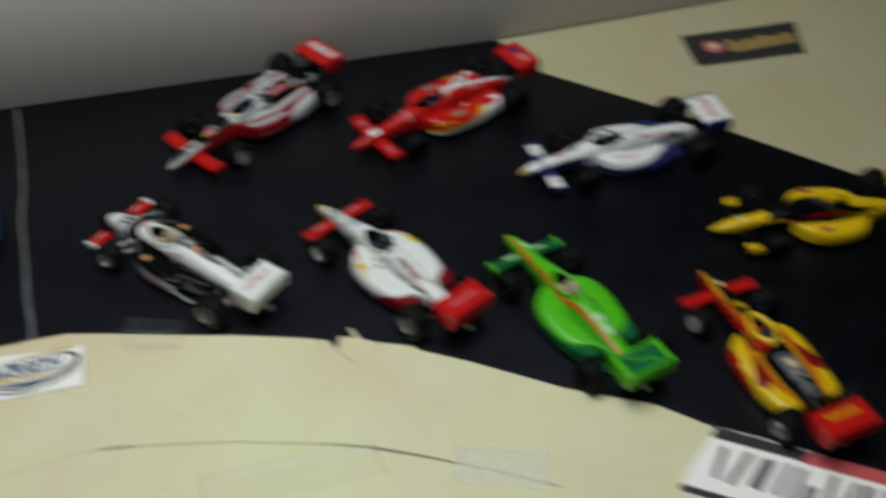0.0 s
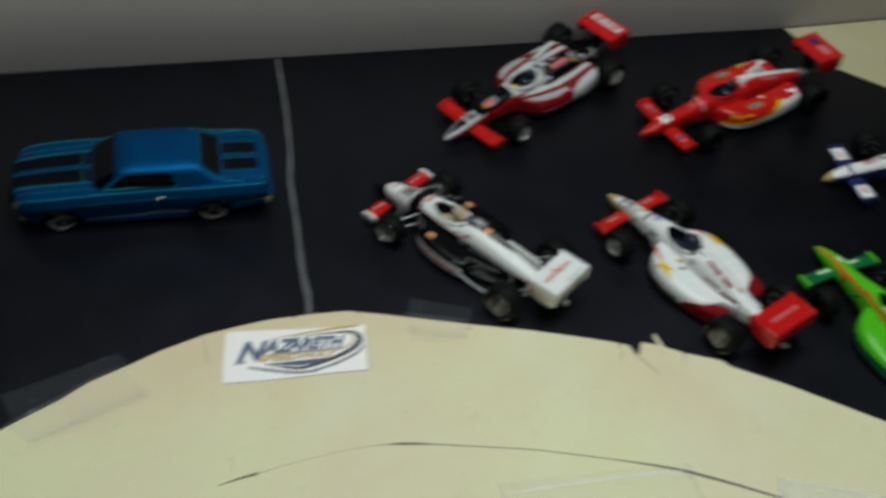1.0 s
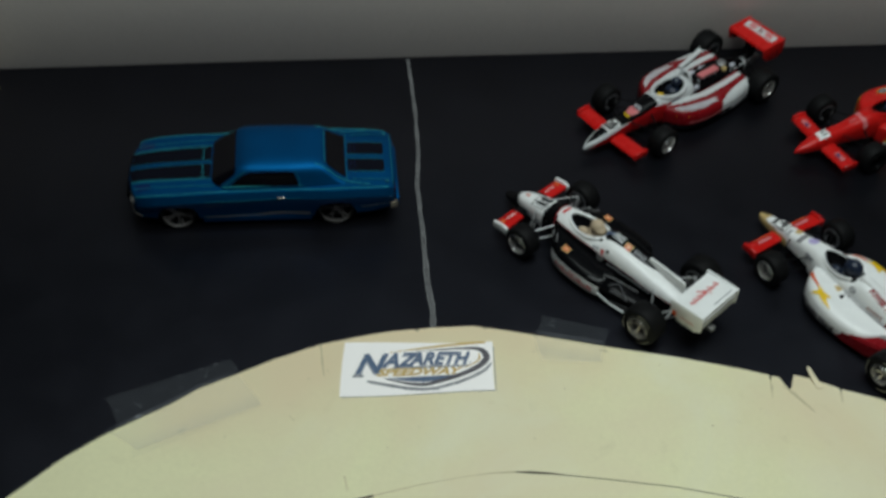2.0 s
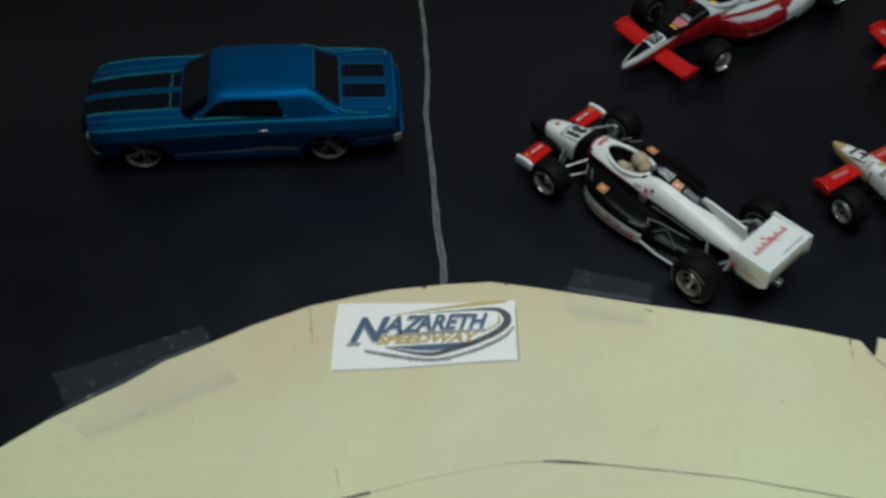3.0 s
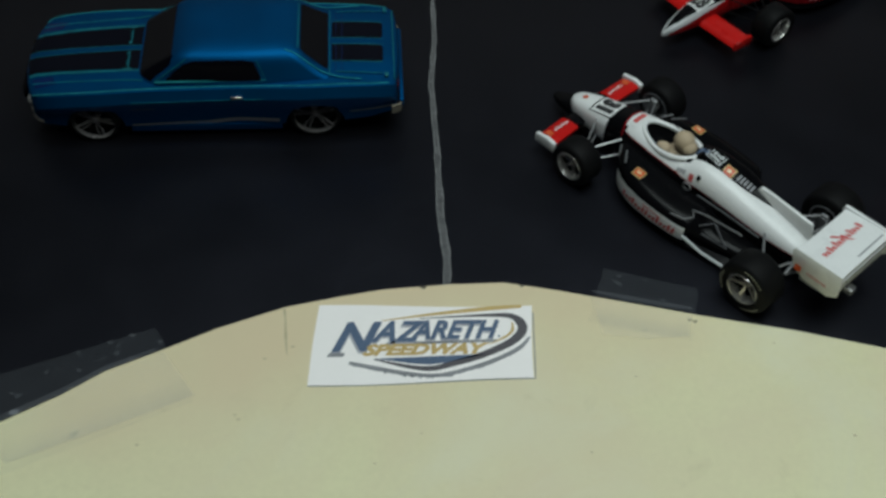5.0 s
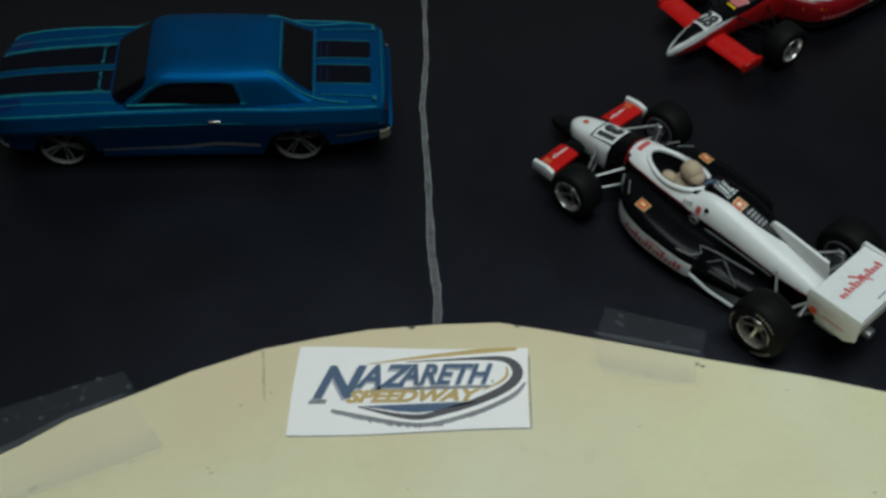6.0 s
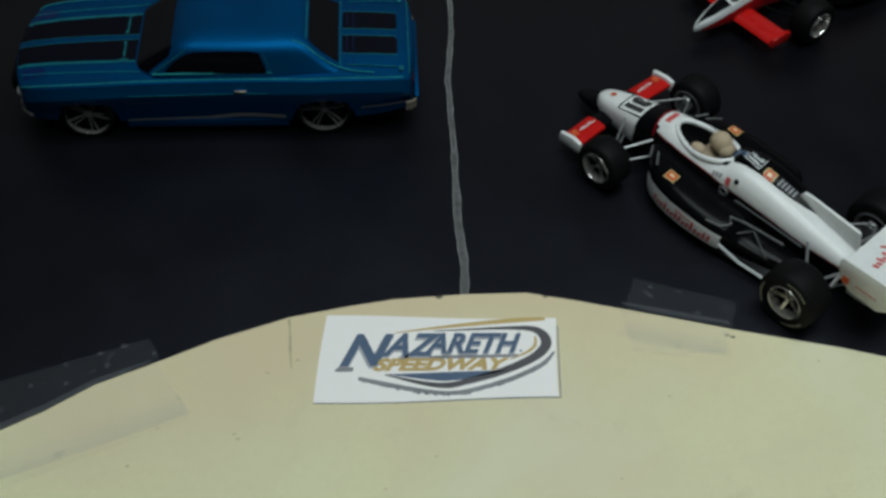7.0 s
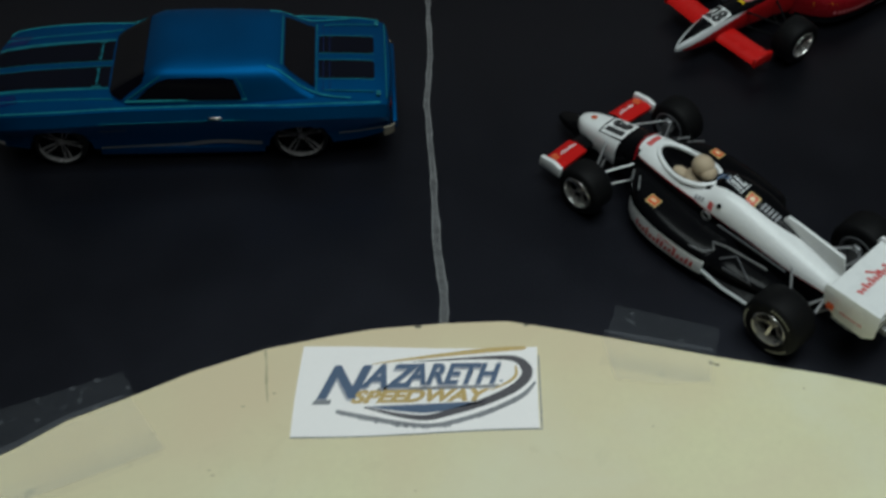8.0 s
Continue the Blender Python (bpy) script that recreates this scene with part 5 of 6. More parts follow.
printed("race_number", "28", 35.2, 0, 3.3, 4.4, 90, tb, M["ink_black"], car, "z", 0.40, 0.0, 0.045)
drape("nose_mark", [(24.5, -2.0), (27.6, -1.2), (27.6, 1.2), (24.5, 2.0)], tb, M["pink"], car, "z", 0.18)
drape("nose_mark", [(28.0, -1.1), (28.6, -1.0), (28.6, 1.2), (28.0, 1.3)], tb, M["yellow"], car, "z", 0.18)
drape("nose_mark", [(22.8, -1.4), (24.0, -1.6), (24.0, 1.6), (22.8, 1.4)], tb, M["ink_grey"], car, "z", 0.18)
drape("wing_panel", rect(-36.6, -33.2, -6.4, 6.5), tw, M["pearl"], car, "z", 0.08)
for v0, v1 in ((-5.2, -2.0), (1.8, 5.2)):
    drape("wing_print", [(-36.1, v0), (-33.8, v0 + 0.4), (-33.9, v1), (-36.0, v1 - 0.3)], tw, M["pink"], car, "z", 0.14)
drape("wing_mark", [(-35.6, -0.7), (-34.3, -0.8), (-34.2, 0.6), (-35.5, 0.7)], tw, M["deep_red"], car, "z", 0.14)

# red car with white centre cover
C = dict(low=1.3, size=0.955, axle=24.2, nose=45.0, nz=2.9, pods="box", body="red", pod="red", collar="red", fw="red", fwend="red", fwing=34.2, hoop="white",
         rw="red", rwend="red", rwing=(-30.4, -40.8), rspan=7.4, rz=15.0, rims=("black", 6), arms="arm_black")
car, tree, tb, tp, tw = race_car("race_car", 154.5, 86.8, -156.1, "red toy race car with white engine cover, yellow pod edge", C)
drape("cover_panel", [(2, -3.4), (0.4, 0.2), (-8, 0.7), (-27, 0.5), (-27, -2.0), (-8, -3.8)], tb, M["white"], car, "z", 0.14, 1.2, "white engine cover panel")
drape("cover_print", [(-5, -0.9), (-8, -0.8), (-24, -0.5), (-24, -0.9), (-8, -1.4)], tb, M["ink_shade"], car, "z", 0.20)
part("flick", loft([oval(px, 0.7, 11, zt, 10, yc=-2.4) for px, zt in ((-4, 13.2), (-6.5, 14.6), (-8.5, 14.8), (-11, 12.6))]), M["white"], car)
for s, ax in ((1, "y"), (-1, "-y")):
    drape("pod_edge", [(14, 3.4), (9, 4.2), (-2, 4.8), (-7, 6.2), (-12, 8.2), (-22, 8.3), (-22, 2), (-10, 1.6), (14, 1.6)], tp, M["white"], car, ax, 0.10, 1.2, "white lower pod side")
    drape("pod_stripe", [(14, 3.4), (9, 4.2), (-2, 4.8), (-7, 6.2), (-12, 8.2), (-14, 8.4), (-10, 8.5), (-6, 7.2), (-2, 5.8), (9, 5.2), (14, 4.3)], tp, M["yellow"], car, ax, 0.16, 1.2, "yellow pod stripe")
    drape("mark_border", ngon(1.2, s * 9.6, 3.9, 1.45, 18), tp, M["amber"], car, "z", 0.10)
    drape("pod_mark", ngon(1.2, s * 9.6, 3.5, 1.15, 18), tp, M["ink_dark"], car, "z", 0.15)
    drape("pod_arc", [(u, s * v) for u, v in ((14.2, 7.4), (12.9, 9.4), (9.6, 11.9), (4, 13.0), (4, 12.6), (9.5, 11.4), (12.5, 9.0), (13.9, 7.0))], tp, M["amber"], car, "z", 0.12)
    bars("print_bar", 4, 3.4, -1.0, s * 9.3, s * 9.9, tp, M["ink_shade"], car, "z", 0.3, 0.20)
    bars("print_bar", 5, 9, -2, 3.0, 4.2, tp, M["ink_grey"], car, ax, 0.35, 0.16)
for s in (1, -1):
    drape("cover_gap", [(3, s * 5.6), (-8, s * 4.9), (-20, s * 4.0), (-20, s * 3.3), (-8, s * 4.1), (3, s * 4.8)], tree, M["black"], car, "z", 0.12, 0.8)
# lower pod sides painted black in place of shade
for ax in ("y", "-y"):
    drape("pod_shade", [(15.5, 0.9), (15.0, 2.2), (-4, 2.6), (-20, 3.2), (-20, 0.9)], tp, M["black"], car, ax, 0.20, 1.2)
drape("pod_mark", ngon(-4, 6.6, 0.9, 0.9, 10), tp, M["decal_cream"], car, "z", 0.14)
bars("print_bar", 6, -7, -15, 1.6, 2.4, tree, M["pink"], car, "z", 0.3, 0.2)
drape("nose_band", [(19.4, -3.4), (20.8, -3.2), (21.3, 0), (20.8, 3.2), (19.4, 3.4), (20.0, 0)], tb, M["pink"], car, "z", 0.14)
bars("print_bar", 3, 24.6, 22.2, -0.6, 0.6, tb, M["pink"], car, "z", 0.5, 0.16)
drape("number_panel", rect(33.0, 37.0, -1.7, 1.7), tb, M["white"], car, "z", 0.14)
drape("number_bar", rect(33.6, 35.4, -0.9, -0.2), tb, M["ink_dark"], car, "z", 0.20)
drape("number_bar", rect(33.6, 35.4, 0.3, 0.9), tb, M["ink_dark"], car, "z", 0.20)
fwt = tree_of(block(31, 37, -13.2, 13.2, 3.6, 4.95))
for s in (1, -1):
    drape("wing_mark", rect(33.2, 35.0, s * 7.0, s * 11.0), fwt, M["pink"], car, "z", 0.06)
    drape("wing_mark", rect(33.6, 34.8, s * 7.6, s * 9.2), fwt, M["navy"], car, "z", 0.10)
drape("wing_mark", rect(-38.0, -34.6, -5.4, -1.8), tw, M["navy"], car, "z", 0.10)
drape("wing_mark", rect(-38.0, -34.8, -0.5, 4.8), tw, M["pink"], car, "z", 0.10)

# number 4: white with red wings
C = dict(fig=1.3, cock=1.12, low=1.5, size=0.97, axle=22.8, nose=42.0, rim=0.3, cone=(38.2, "gold"), nz=3.6, pods="long", body="white", pod="white", collar="white", head="helmet_dark", fw="red", fwend="red", fwing=32.6, ramp="deep_red",
         rw="red", rwend="red", rwing=(-26.4, -36.6), rspan=8.4, rz=14.6, marked=True, rims=("chrome", 6), arms="arm_black")
car, tree, tb, tp, tw = race_car("race_car", 118.6, 5.7, 120.2, "white toy race car with red wings and yellow bolts", C)
for s, ax in ((1, "y"), (-1, "-y")):
    drape("nose_side", [(42, 2.6), (42, 4.8), (36, 5.7), (28.4, 5.9), (27, 2)], tb, M["gold"], car, ax, 0.10, 1.0, "gold nose side")
    drape("flank", [(29, 2.0), (29, 4.2), (18, 4.6), (18, 1.6)], tb, M["black"], car, ax, 0.08, 1.2)
    printed("side_word", "POWER TEAM", 3.6, 3.0, 13.4, 2.5, 0, tp, M["ink_dark"], car, ax, 0.16, 0.0, 0.06, -s)
    drape("bolt_mark", [(u, s * v) for u, v in ((14.2, 6.4), (11.3, 8.3), (8.2, 9.5), (8.0, 10.2), (11.5, 9.1), (14.2, 7.4))], tp, M["decal_orange"], car, "z", 0.12)
    drape("bolt_mark", [(u, s * v) for u, v in ((8.8, 9.4), (5.9, 10.0), (3.2, 9.5), (4.0, 11.0), (0.6, 12.5), (4.0, 12.3), (6.0, 11.8), (8.6, 12.3), (7.2, 10.9))], tp, M["yellow"], car, "z", 0.16, 0.9, "yellow lightning bolt")
drape("nose_band", [(36.0, -2.2), (36.0, 2.2), (35.0, 2.3), (35.0, -2.3)], tb, M["ink_black"], car, "z", 0.10)
drape("panel_frame", rect(30.3, 34.8, -1.95, 1.95), tb, M["ink_black"], car, "z", 0.10)
drape("number_panel", rect(30.5, 34.6, -1.75, 1.75), tb, M["white"], car, "z", 0.22)
printed("race_number", "4", 32.5, 0.1, 2.8, 2.9, 180, tb, M["ink_black"], car, "z", 0.34, 0.0, 0.02)
drape("decal", ngon(27.2, -0.6, 1.0, 1.3, 12), tb, M["gold"], car, "z", 0.12)
bars("nose_print", 2, 25.2, 23.6, -2.4, 2.4, tb, M["ink_dark"], car, "z", 0.3, 0.12)
drape("decal", ngon(21.2, -0.2, 1.5, 1.5, 14), tb, M["lilac"], car, "z", 0.12, 0.9, "lilac round decal")
drape("decal", [(20.2, 7.4), (20.0, 8.6), (16.6, 8.9), (17.2, 7.6)], tb, M["ink_grey"], car, "y", 0.12)
drape("decal", [(6.2, 5.9), (5.3, 4.4), (4.0, 4.5), (4.1, 6.3)], tree, M["gold"], car, "z", 0.14)
drape("decal", ngon(1.4, 10.1, 1.2, 0.85, 12), tb, M["ink_grey"], car, "y", 0.14)
drape("decal_mark", ngon(1.4, 10.1, 0.6, 0.4, 8), tb, M["pearl"], car, "y", 0.20)
for s in (1, -1):
    drape("cover_gap", [(3.5, s * 4.9), (-2, s * 4.7), (-12, s * 4.1), (-22, s * 3.1), (-22, s * 2.7), (-12, s * 3.7), (-2, s * 4.35), (3.5, s * 4.6)], tree, M["ink_dark"], car, "z", 0.12, 0.8)
printed("cover_word", "POWER TEAM", -7.8, 1.5, 10.6, 1.8, 180, tree, M["deep_red"], car, "z", 0.20, 0.0, 0.08)
bars("print_bar", 5, -4.5, -10.2, 8.1, 9.2, tb, M["faded_brown"], car, "y", 0.3, 0.14)
drape("decal", [(-14.4, -0.9), (-14.4, 0.5), (-16.2, 0.5), (-16.2, -0.9)], tree, M["gold"], car, "z", 0.16, 0.9)
bars("print_bar", 5, -11.4, -17.6, 7.2, 8.5, tb, M["deep_red"], car, "y", 0.3, 0.14)
drape("nose_ring", rect(39.3, 39.7, -2.0, 2.0), tree_of(loft([oval(39.9, 1.6, 2.8, 5.0), oval(39.0, 1.8, 2.7, 5.4)])), M["deep_red"], car, "z", 0.10)
bars("nose_print", 2, 29.6, 28.4, 0.2, 2.3, tb, M["ink_grey"], car, "z", 0.35, 0.10)
part("bolt", ball(2.3, 6.6, 8.2, 0.7, 0.7, 0.4, 8), M["black"], car)
for k in range(7):
    drape("print_bar", rect(-32.2, -31.0, -5.6 + 1.6 * k, -4.4 + 1.6 * k), tw, M["pink"], car, "z", 0.10)
fwt = tree_of(block(29.5, 36, -13.2, 13.2, 3.6, 4.95))
for s in (1, -1):
    drape("wing_mark", rect(31.8, 32.8, s * 5.0, s * 10), fwt, M["pink"], car, "z", 0.06)
    drape("wing_line", rect(33.4, 33.7, s * 3.5, s * 10.5), fwt, M["decal_orange"], car, "z", 0.06)

# green car with orange stripe
C = dict(low=1.3, size=0.965, axle=23.4, nose=45.0, nz=3.0, pods="long", body="green", pod="green", collar="green", head="tan", fw="dark_green", fwend="green", fwing=34.0, ramp="dark_green", floor="dark_green",
         rw="green", rwend="green", rwing=(-26.0, -36.8), rspan=8.4, rz=14.4, rims=("black", 6), arms="arm_black")
car, tree, tb, tp, tw = race_car("race_car", 172.7, -26.1, 108.7, "bright green toy race car with orange stripe", C)
drape("stripe", [(44, 0.9), (36, 1.9), (26, 2.9), (18, 4.2), (18, 2.9), (26, 1.7), (36, 0.9), (44, 0.3)], tb, M["orange"], car, "z", 0.10, 1.0, "orange nose stripe")
for s in (1, -1):
    drape("cover_gap", [(2, s * 6.2), (-8, s * 5.0), (-24, s * 3.4), (-24, s * 2.9), (-8, s * 4.5), (2, s * 5.6)], tree, M["dark_green"], car, "z", 0.10, 0.8)
drape("stripe", [(18.6, 3.2), (14, 3.9), (8, 4.25), (3, 4.1), (-8, 3.0), (-26, 1.5), (-26, 0.5), (-8, 1.9), (3, 3.2), (8, 3.75), (14, 3.3), (18.6, 2.2)], tree, M["orange"], car, "z", 0.14, 0.8, "orange cover stripe")
for s, ax in ((1, "y"), (-1, "-y")):
    drape("flank", [(16, 1.2), (16, 5.0), (0, 5.4), (-10, 5.6), (-22, 6.2), (-22, 2)], tp, M["dark_green"], car, ax, 0.10, 1.2, "dark green lower side")
drape("decal", rect(-10.0, -7.0, -1.8, 1.6), tree, M["pale_green"], car, "z", 0.16)
drape("decal", rect(-15.6, -11.2, -1.8, 1.2), tree, M["pale_green"], car, "z", 0.16)
drape("decal", rect(-1.5, 1.0, -2.4, 1.4), tree, M["dark_green"], car, "z", 0.16)
drape("decal", rect(33, 36, -1.6, 0.4), tb, M["pale_green"], car, "z", 0.14)
drape("wing_panel", rect(-36.0, -27.2, -7.0, 7.0), tw, M["dark_green"], car, "z", 0.10, 1.2, "dark green wing panel")
for k, (u, v, e) in enumerate(((-34.8, -4.6, 1.5), (-33.6, -2.8, 1.9), (-32.6, -0.8, 1.4), (-32.0, 1.0, 1.7), (-31.0, 2.8, 1.3))):
    drape("print_bar", [(u, v), (u + e, v + 0.5), (u + e, v + 1.3), (u, v + 0.8)], tw, M["green"], car, "z", 0.16)
fwt = tree_of(block(31, 37, -13.2, 13.2, 3.6, 4.95))
for s in (1, -1):
    drape("wing_mark", rect(33.4, 34.6, s * 3.0, s * 8.0), fwt, M["pale_green"], car, "z", 0.06)

# white and navy car
C = dict(low=1.0, size=0.952, axle=24.3, set_back=-2.6, rr=6.2, nose=44.6, cone=(41.6, "gold"), nz=2.7, pods="long", slim=1.3, tail=2.2, body="white", pod="white", collar="white", fw="navy", fwend="navy", fwing=34.4, ramp="navy", floor="navy",
         rw="white", rwend="navy", rwing=(-29.0, -40.0), rspan=8.2, rz=16.2, rims=("black", 6), arms="arm_black")
car, tree, tb, tp, tw = race_car("race_car", 214.2, 50.9, -172.5, "white and navy toy race car with yellow nose tip", C)
for s, ax in ((1, "y"), (-1, "-y")):
    drape("flank", [(43.5, 2.2), (43.0, 4.2), (36, 6.2), (28, 7.2), (19, 8.2), (19, 2)], tb, M["navy"], car, ax, 0.10, 1.2, "navy lower flank")
    drape("pod_side", [(17, 1.2), (16.5, 5.0), (0, 5.8), (-8, 7.2), (-14, 8.4), (-24, 8.8), (-24, 2)], tp, M["navy"], car, ax, 0.10, 1.2, "navy pod side")
drape("number_bar", [(14, -9.6), (12, -6.4), (9, -5.8), (6, -8.4), (3, -5.4), (1, -6.4), (5, -9.8), (9, -7.6)], tree, M["ink_dark"], car, "z", 0.16)
for s in (1, -1):
    drape("cover_gap", [(3, s * 5.0), (-10, s * 4.4), (-22, s * 3.2), (-22, s * 2.6), (-10, s * 3.8), (3, s * 4.4)], tree, M["navy"], car, "z", 0.12, 0.8)
drape("number_bar", [(0, -7.2), (-1, -4.8), (-6, -4.2), (-5, -6.6)], tree, M["ink_dark"], car, "z", 0.16)
drape("nose_band", rect(35.6, 36.6, -2.2, 2.2), tb, M["navy"], car, "z", 0.12)
drape("number_bar", rect(27.2, 29.6, -2.0, -0.6), tb, M["ink_dark"], car, "z", 0.12)
drape("number_bar", rect(21.0, 24.2, -2.4, 0.6), tb, M["ink_dark"], car, "z", 0.12)
drape("number_bar", rect(21.6, 23.4, -1.7, -0.1), tb, M["white"], car, "z", 0.18)
drape("cover_stripe", [(-2, -2.4), (-4, -1.2), (-22, -0.6), (-22, -1.8)], tree, M["navy"], car, "z", 0.14)
bars("print_bar", 8, -3, -17, 2.2, 3.0, tree, M["pink"], car, "z", 0.3, 0.16)
bars("print_bar", 4, 8, 0, 7.4, 8.6, tree, M["pink"], car, "z", 0.3, 0.16)
bars("print_bar", 3, 31, 25, -1.4, 0.8, tb, M["pink"], car, "z", 0.4, 0.12)
for k in range(4):
    drape("print_bar", rect(-36.2 - 0.4 * (k % 2), -32.4, -5.8 + 3.1 * k, -4.2 + 3.1 * k), tw, M["pink"], car, "z", 0.10)
fwt = tree_of(block(31, 37, -13.2, 13.2, 3.6, 4.95))
for s in (1, -1):
    drape("wing_panel", rect(31.8, 36.6, s * 6.6, s * 12.6), fwt, M["white"], car, "z", 0.04)
    drape("wing_mark", rect(33.6, 34.6, s * 7.4, s * 10.6), fwt, M["pink"], car, "z", 0.06)

# yellow car
C = dict(low=1.2, size=0.949, axle=24.2, nose=45.0, nz=3.0, pods="long", body="yellow", pod="yellow", collar="black", rim=0.35, fw="black", fwend="yellow", fwing=33.4,
         rw="yellow", rwend="yellow", rims=("black", 6), arms="arm_black", rr=5.9)
car, tree, tb, tp, tw = race_car("race_car", 273.1, 3.5, 178.3, "yellow toy race car with dark cockpit", C)
# black paint stands for the shade under the yellow pods
for ax in ("y", "-y"):
    drape("pod_shade", [(15.5, 0.9), (15.0, 3.0), (0, 3.2), (-9, 3.6), (-9, 0.9)], tp, M["black"], car, ax, 0.14, 1.2, "lower pod side painted black as undercut shade")
drape("nose_mark", ngon(34.0, 0, 1.5, 1.1, 10), tb, M["decal_cream"], car, "z", 0.12)
drape("collar_top", [(19.5, -3.6), (19.5, 3.6), (3, 4.8), (-6, 4.2), (-6, -4.2), (3, -4.8)], tb, M["black"], car, "z", 0.10, 0.8, "black cockpit surround")
for ax in ("y", "-y"):
    drape("flank", [(31, 2.0), (31, 5.6), (26, 7.0), (19, 8.0), (-6, 11.4), (-20, 8.0), (-20, 2.0)], tb, M["black"], car, ax, 0.10, 1.2, "black lower flank")
drape("screen_band", [(25.0, -2.6), (24.0, 0), (25.0, 2.6), (17.5, 3.2), (17.5, -3.2)], tb, M["black"], car, "z", 0.12)
for ax in ("y", "-y"):
    drape("red_line", [(19.5, 7.6), (19.5, 8.2), (6, 9.7), (-6, 9.9), (-6, 9.3), (6, 9.1)], tb, M["red"], car, ax, 0.16)
for s in (1, -1):
    drape("decal", ngon(5, s * 10.4, 2.6, 1.2, 10), tp, M["decal_orange"], car, "z", 0.12)
    drape("decal", rect(3.8, 6.2, s * 10.0, s * 10.8), tp, M["navy"], car, "z", 0.18)
    drape("cover_gap", [(2, s * 4.7), (2, s * 6.6), (-10, s * 5.6), (-22, s * 4.4), (-22, s * 3.4), (-10, s * 4.4)], tree, M["black"], car, "z", 0.10, 1.0, "black gap beside the engine cover")
    part("wing_tip", block(30.8, 35.8, s * 11.6 - 1.0, s * 11.6 + 1.0, 4.4, 5.3, 0.25), M["yellow"], car)
    drape("cockpit_side", [(18.5, s * 3.4), (17.0, s * 6.2), (8, s * 7.0), (-2, s * 6.6), (-9, s * 5.4), (-9, s * 4.4), (0, s * 4.3), (3.0, s * 3.6), (15.5, s * 3.4)], tree, M["black"], car, "z", 0.10)

# yellow and red car with open engine
C = dict(low=1.2, size=0.961, axle=24.4, nose=45.8, rim=1.0, nz=3.0, w=0.9, back=0.75, pods="box", body="black", pod="yellow", collar="yellow", fw="red", fwend="red", fwing=34.4, open_engine=True, bay=6.4, rails=False, engine="pipe_grey", plenum="decal_cream", turbo="tan",
         rw="red", rwend="red", rwing=(-28.0, -38.6), rspan=8.9, rz=14.4, rims=("chrome", 5), arms="arm_black")
car, tree, tb, tp, tw = race_car("race_car", 227.5, -56.5, 101.8, "yellow and red toy race car with open engine", C)
drape("nose_edge", [(45.6, 0.0), (42, 1.2), (36, 2.2), (28, 2.9), (20, 4.0), (16, 4.6), (16, 3.2), (20, 2.5), (28, 1.6), (36, 0.9), (42, 0.2)], tb, M["amber"], car, "z", 0.15, 1.0, "amber nose edge")
drape("nose_side", [(45.6, 2.4), (45.4, 3.8), (42, 5.0), (36, 6.2), (28, 7.6), (20, 9.8), (16, 11.2), (2, 11.8), (2, 8), (17, 6), (28, 3)], tb, M["red"], car, "y", 0.12, 1.2)
drape("nose_side", [(45.6, 2.4), (45.4, 3.8), (42, 5.0), (37, 6.0), (37, 2.6)], tb, M["red"], car, "-y", 0.12, 1.2)
for s in (1, -1):
    drape("cockpit_gap", [(19.5, s * 4.4), (17.5, s * 6.4), (10, s * 7.0), (1.4, s * 7.2), (1.4, s * 5.0), (10, s * 5.1), (16, s * 4.7)], tree, M["black"], car, "z", 0.11, 0.8, "black gap beside the cockpit")
drape("nose_mark", rect(33.6, 36.4, -1.6, 0.2), tb, M["decal_cream"], car, "z", 0.16)
bars("print_bar", 3, 24, 20, -1.4, 1.4, tb, M["yellow"], car, "z", 0.4, 0.18)
for s, ax in ((1, "y"), (-1, "-y")):
    drape("pod_side", [(17, 1.4), (17, 6.4), (8, 6.9), (-3, 6.4), (-8, 4.4), (-9, 1.6)], tp, M["red"], car, ax, 0.10, 1.2, "red pod side")
    drape("pod_panel", [(2.0, s * 5.6), (2.6, s * 8.2), (-7, s * 12.8), (-11.5, s * 11.0), (-8.5, s * 8.0)], tp, M["deep_red"], car, "z", 0.12, 1.0, "red pod band")
    drape("pod_edge", [(17.5, s * 6.5), (13, s * 11.0), (8, s * 12.9), (2, s * 13.4), (2, s * 12.4), (8, s * 11.8), (12.5, s * 9.8), (16.5, s * 6.0)], tp, M["red"], car, "z", 0.12)
    drape("pod_edge", [(9, s * 7.4), (0, s * 8.4), (-10, s * 8.2), (-17, s * 6.6), (-17, s * 5.4), (-10, s * 6.9), (0, s * 7.0), (9, s * 6.4)], tp, M["red"], car, "z", 0.12)
for s in (1, -1):
    drape("bay_edge", [(4, s * 7.0), (-10, s * 7.0), (-20, s * 5.8), (-20, s * 4.5), (-10, s * 5.5), (4, s * 5.4)], tree, M["amber"], car, "z", 0.16, 0.8, "amber bay edge")
for k in range(7):
    drape("print_bar", [(-33.4, -6.0 + 1.7 * k), (-33.2, -4.8 + 1.7 * k), (-30.2 - 0.5 * (k % 2), -4.4 + 1.7 * k), (-30.4, -5.5 + 1.7 * k)], tw, M["amber"], car, "z", 0.10)



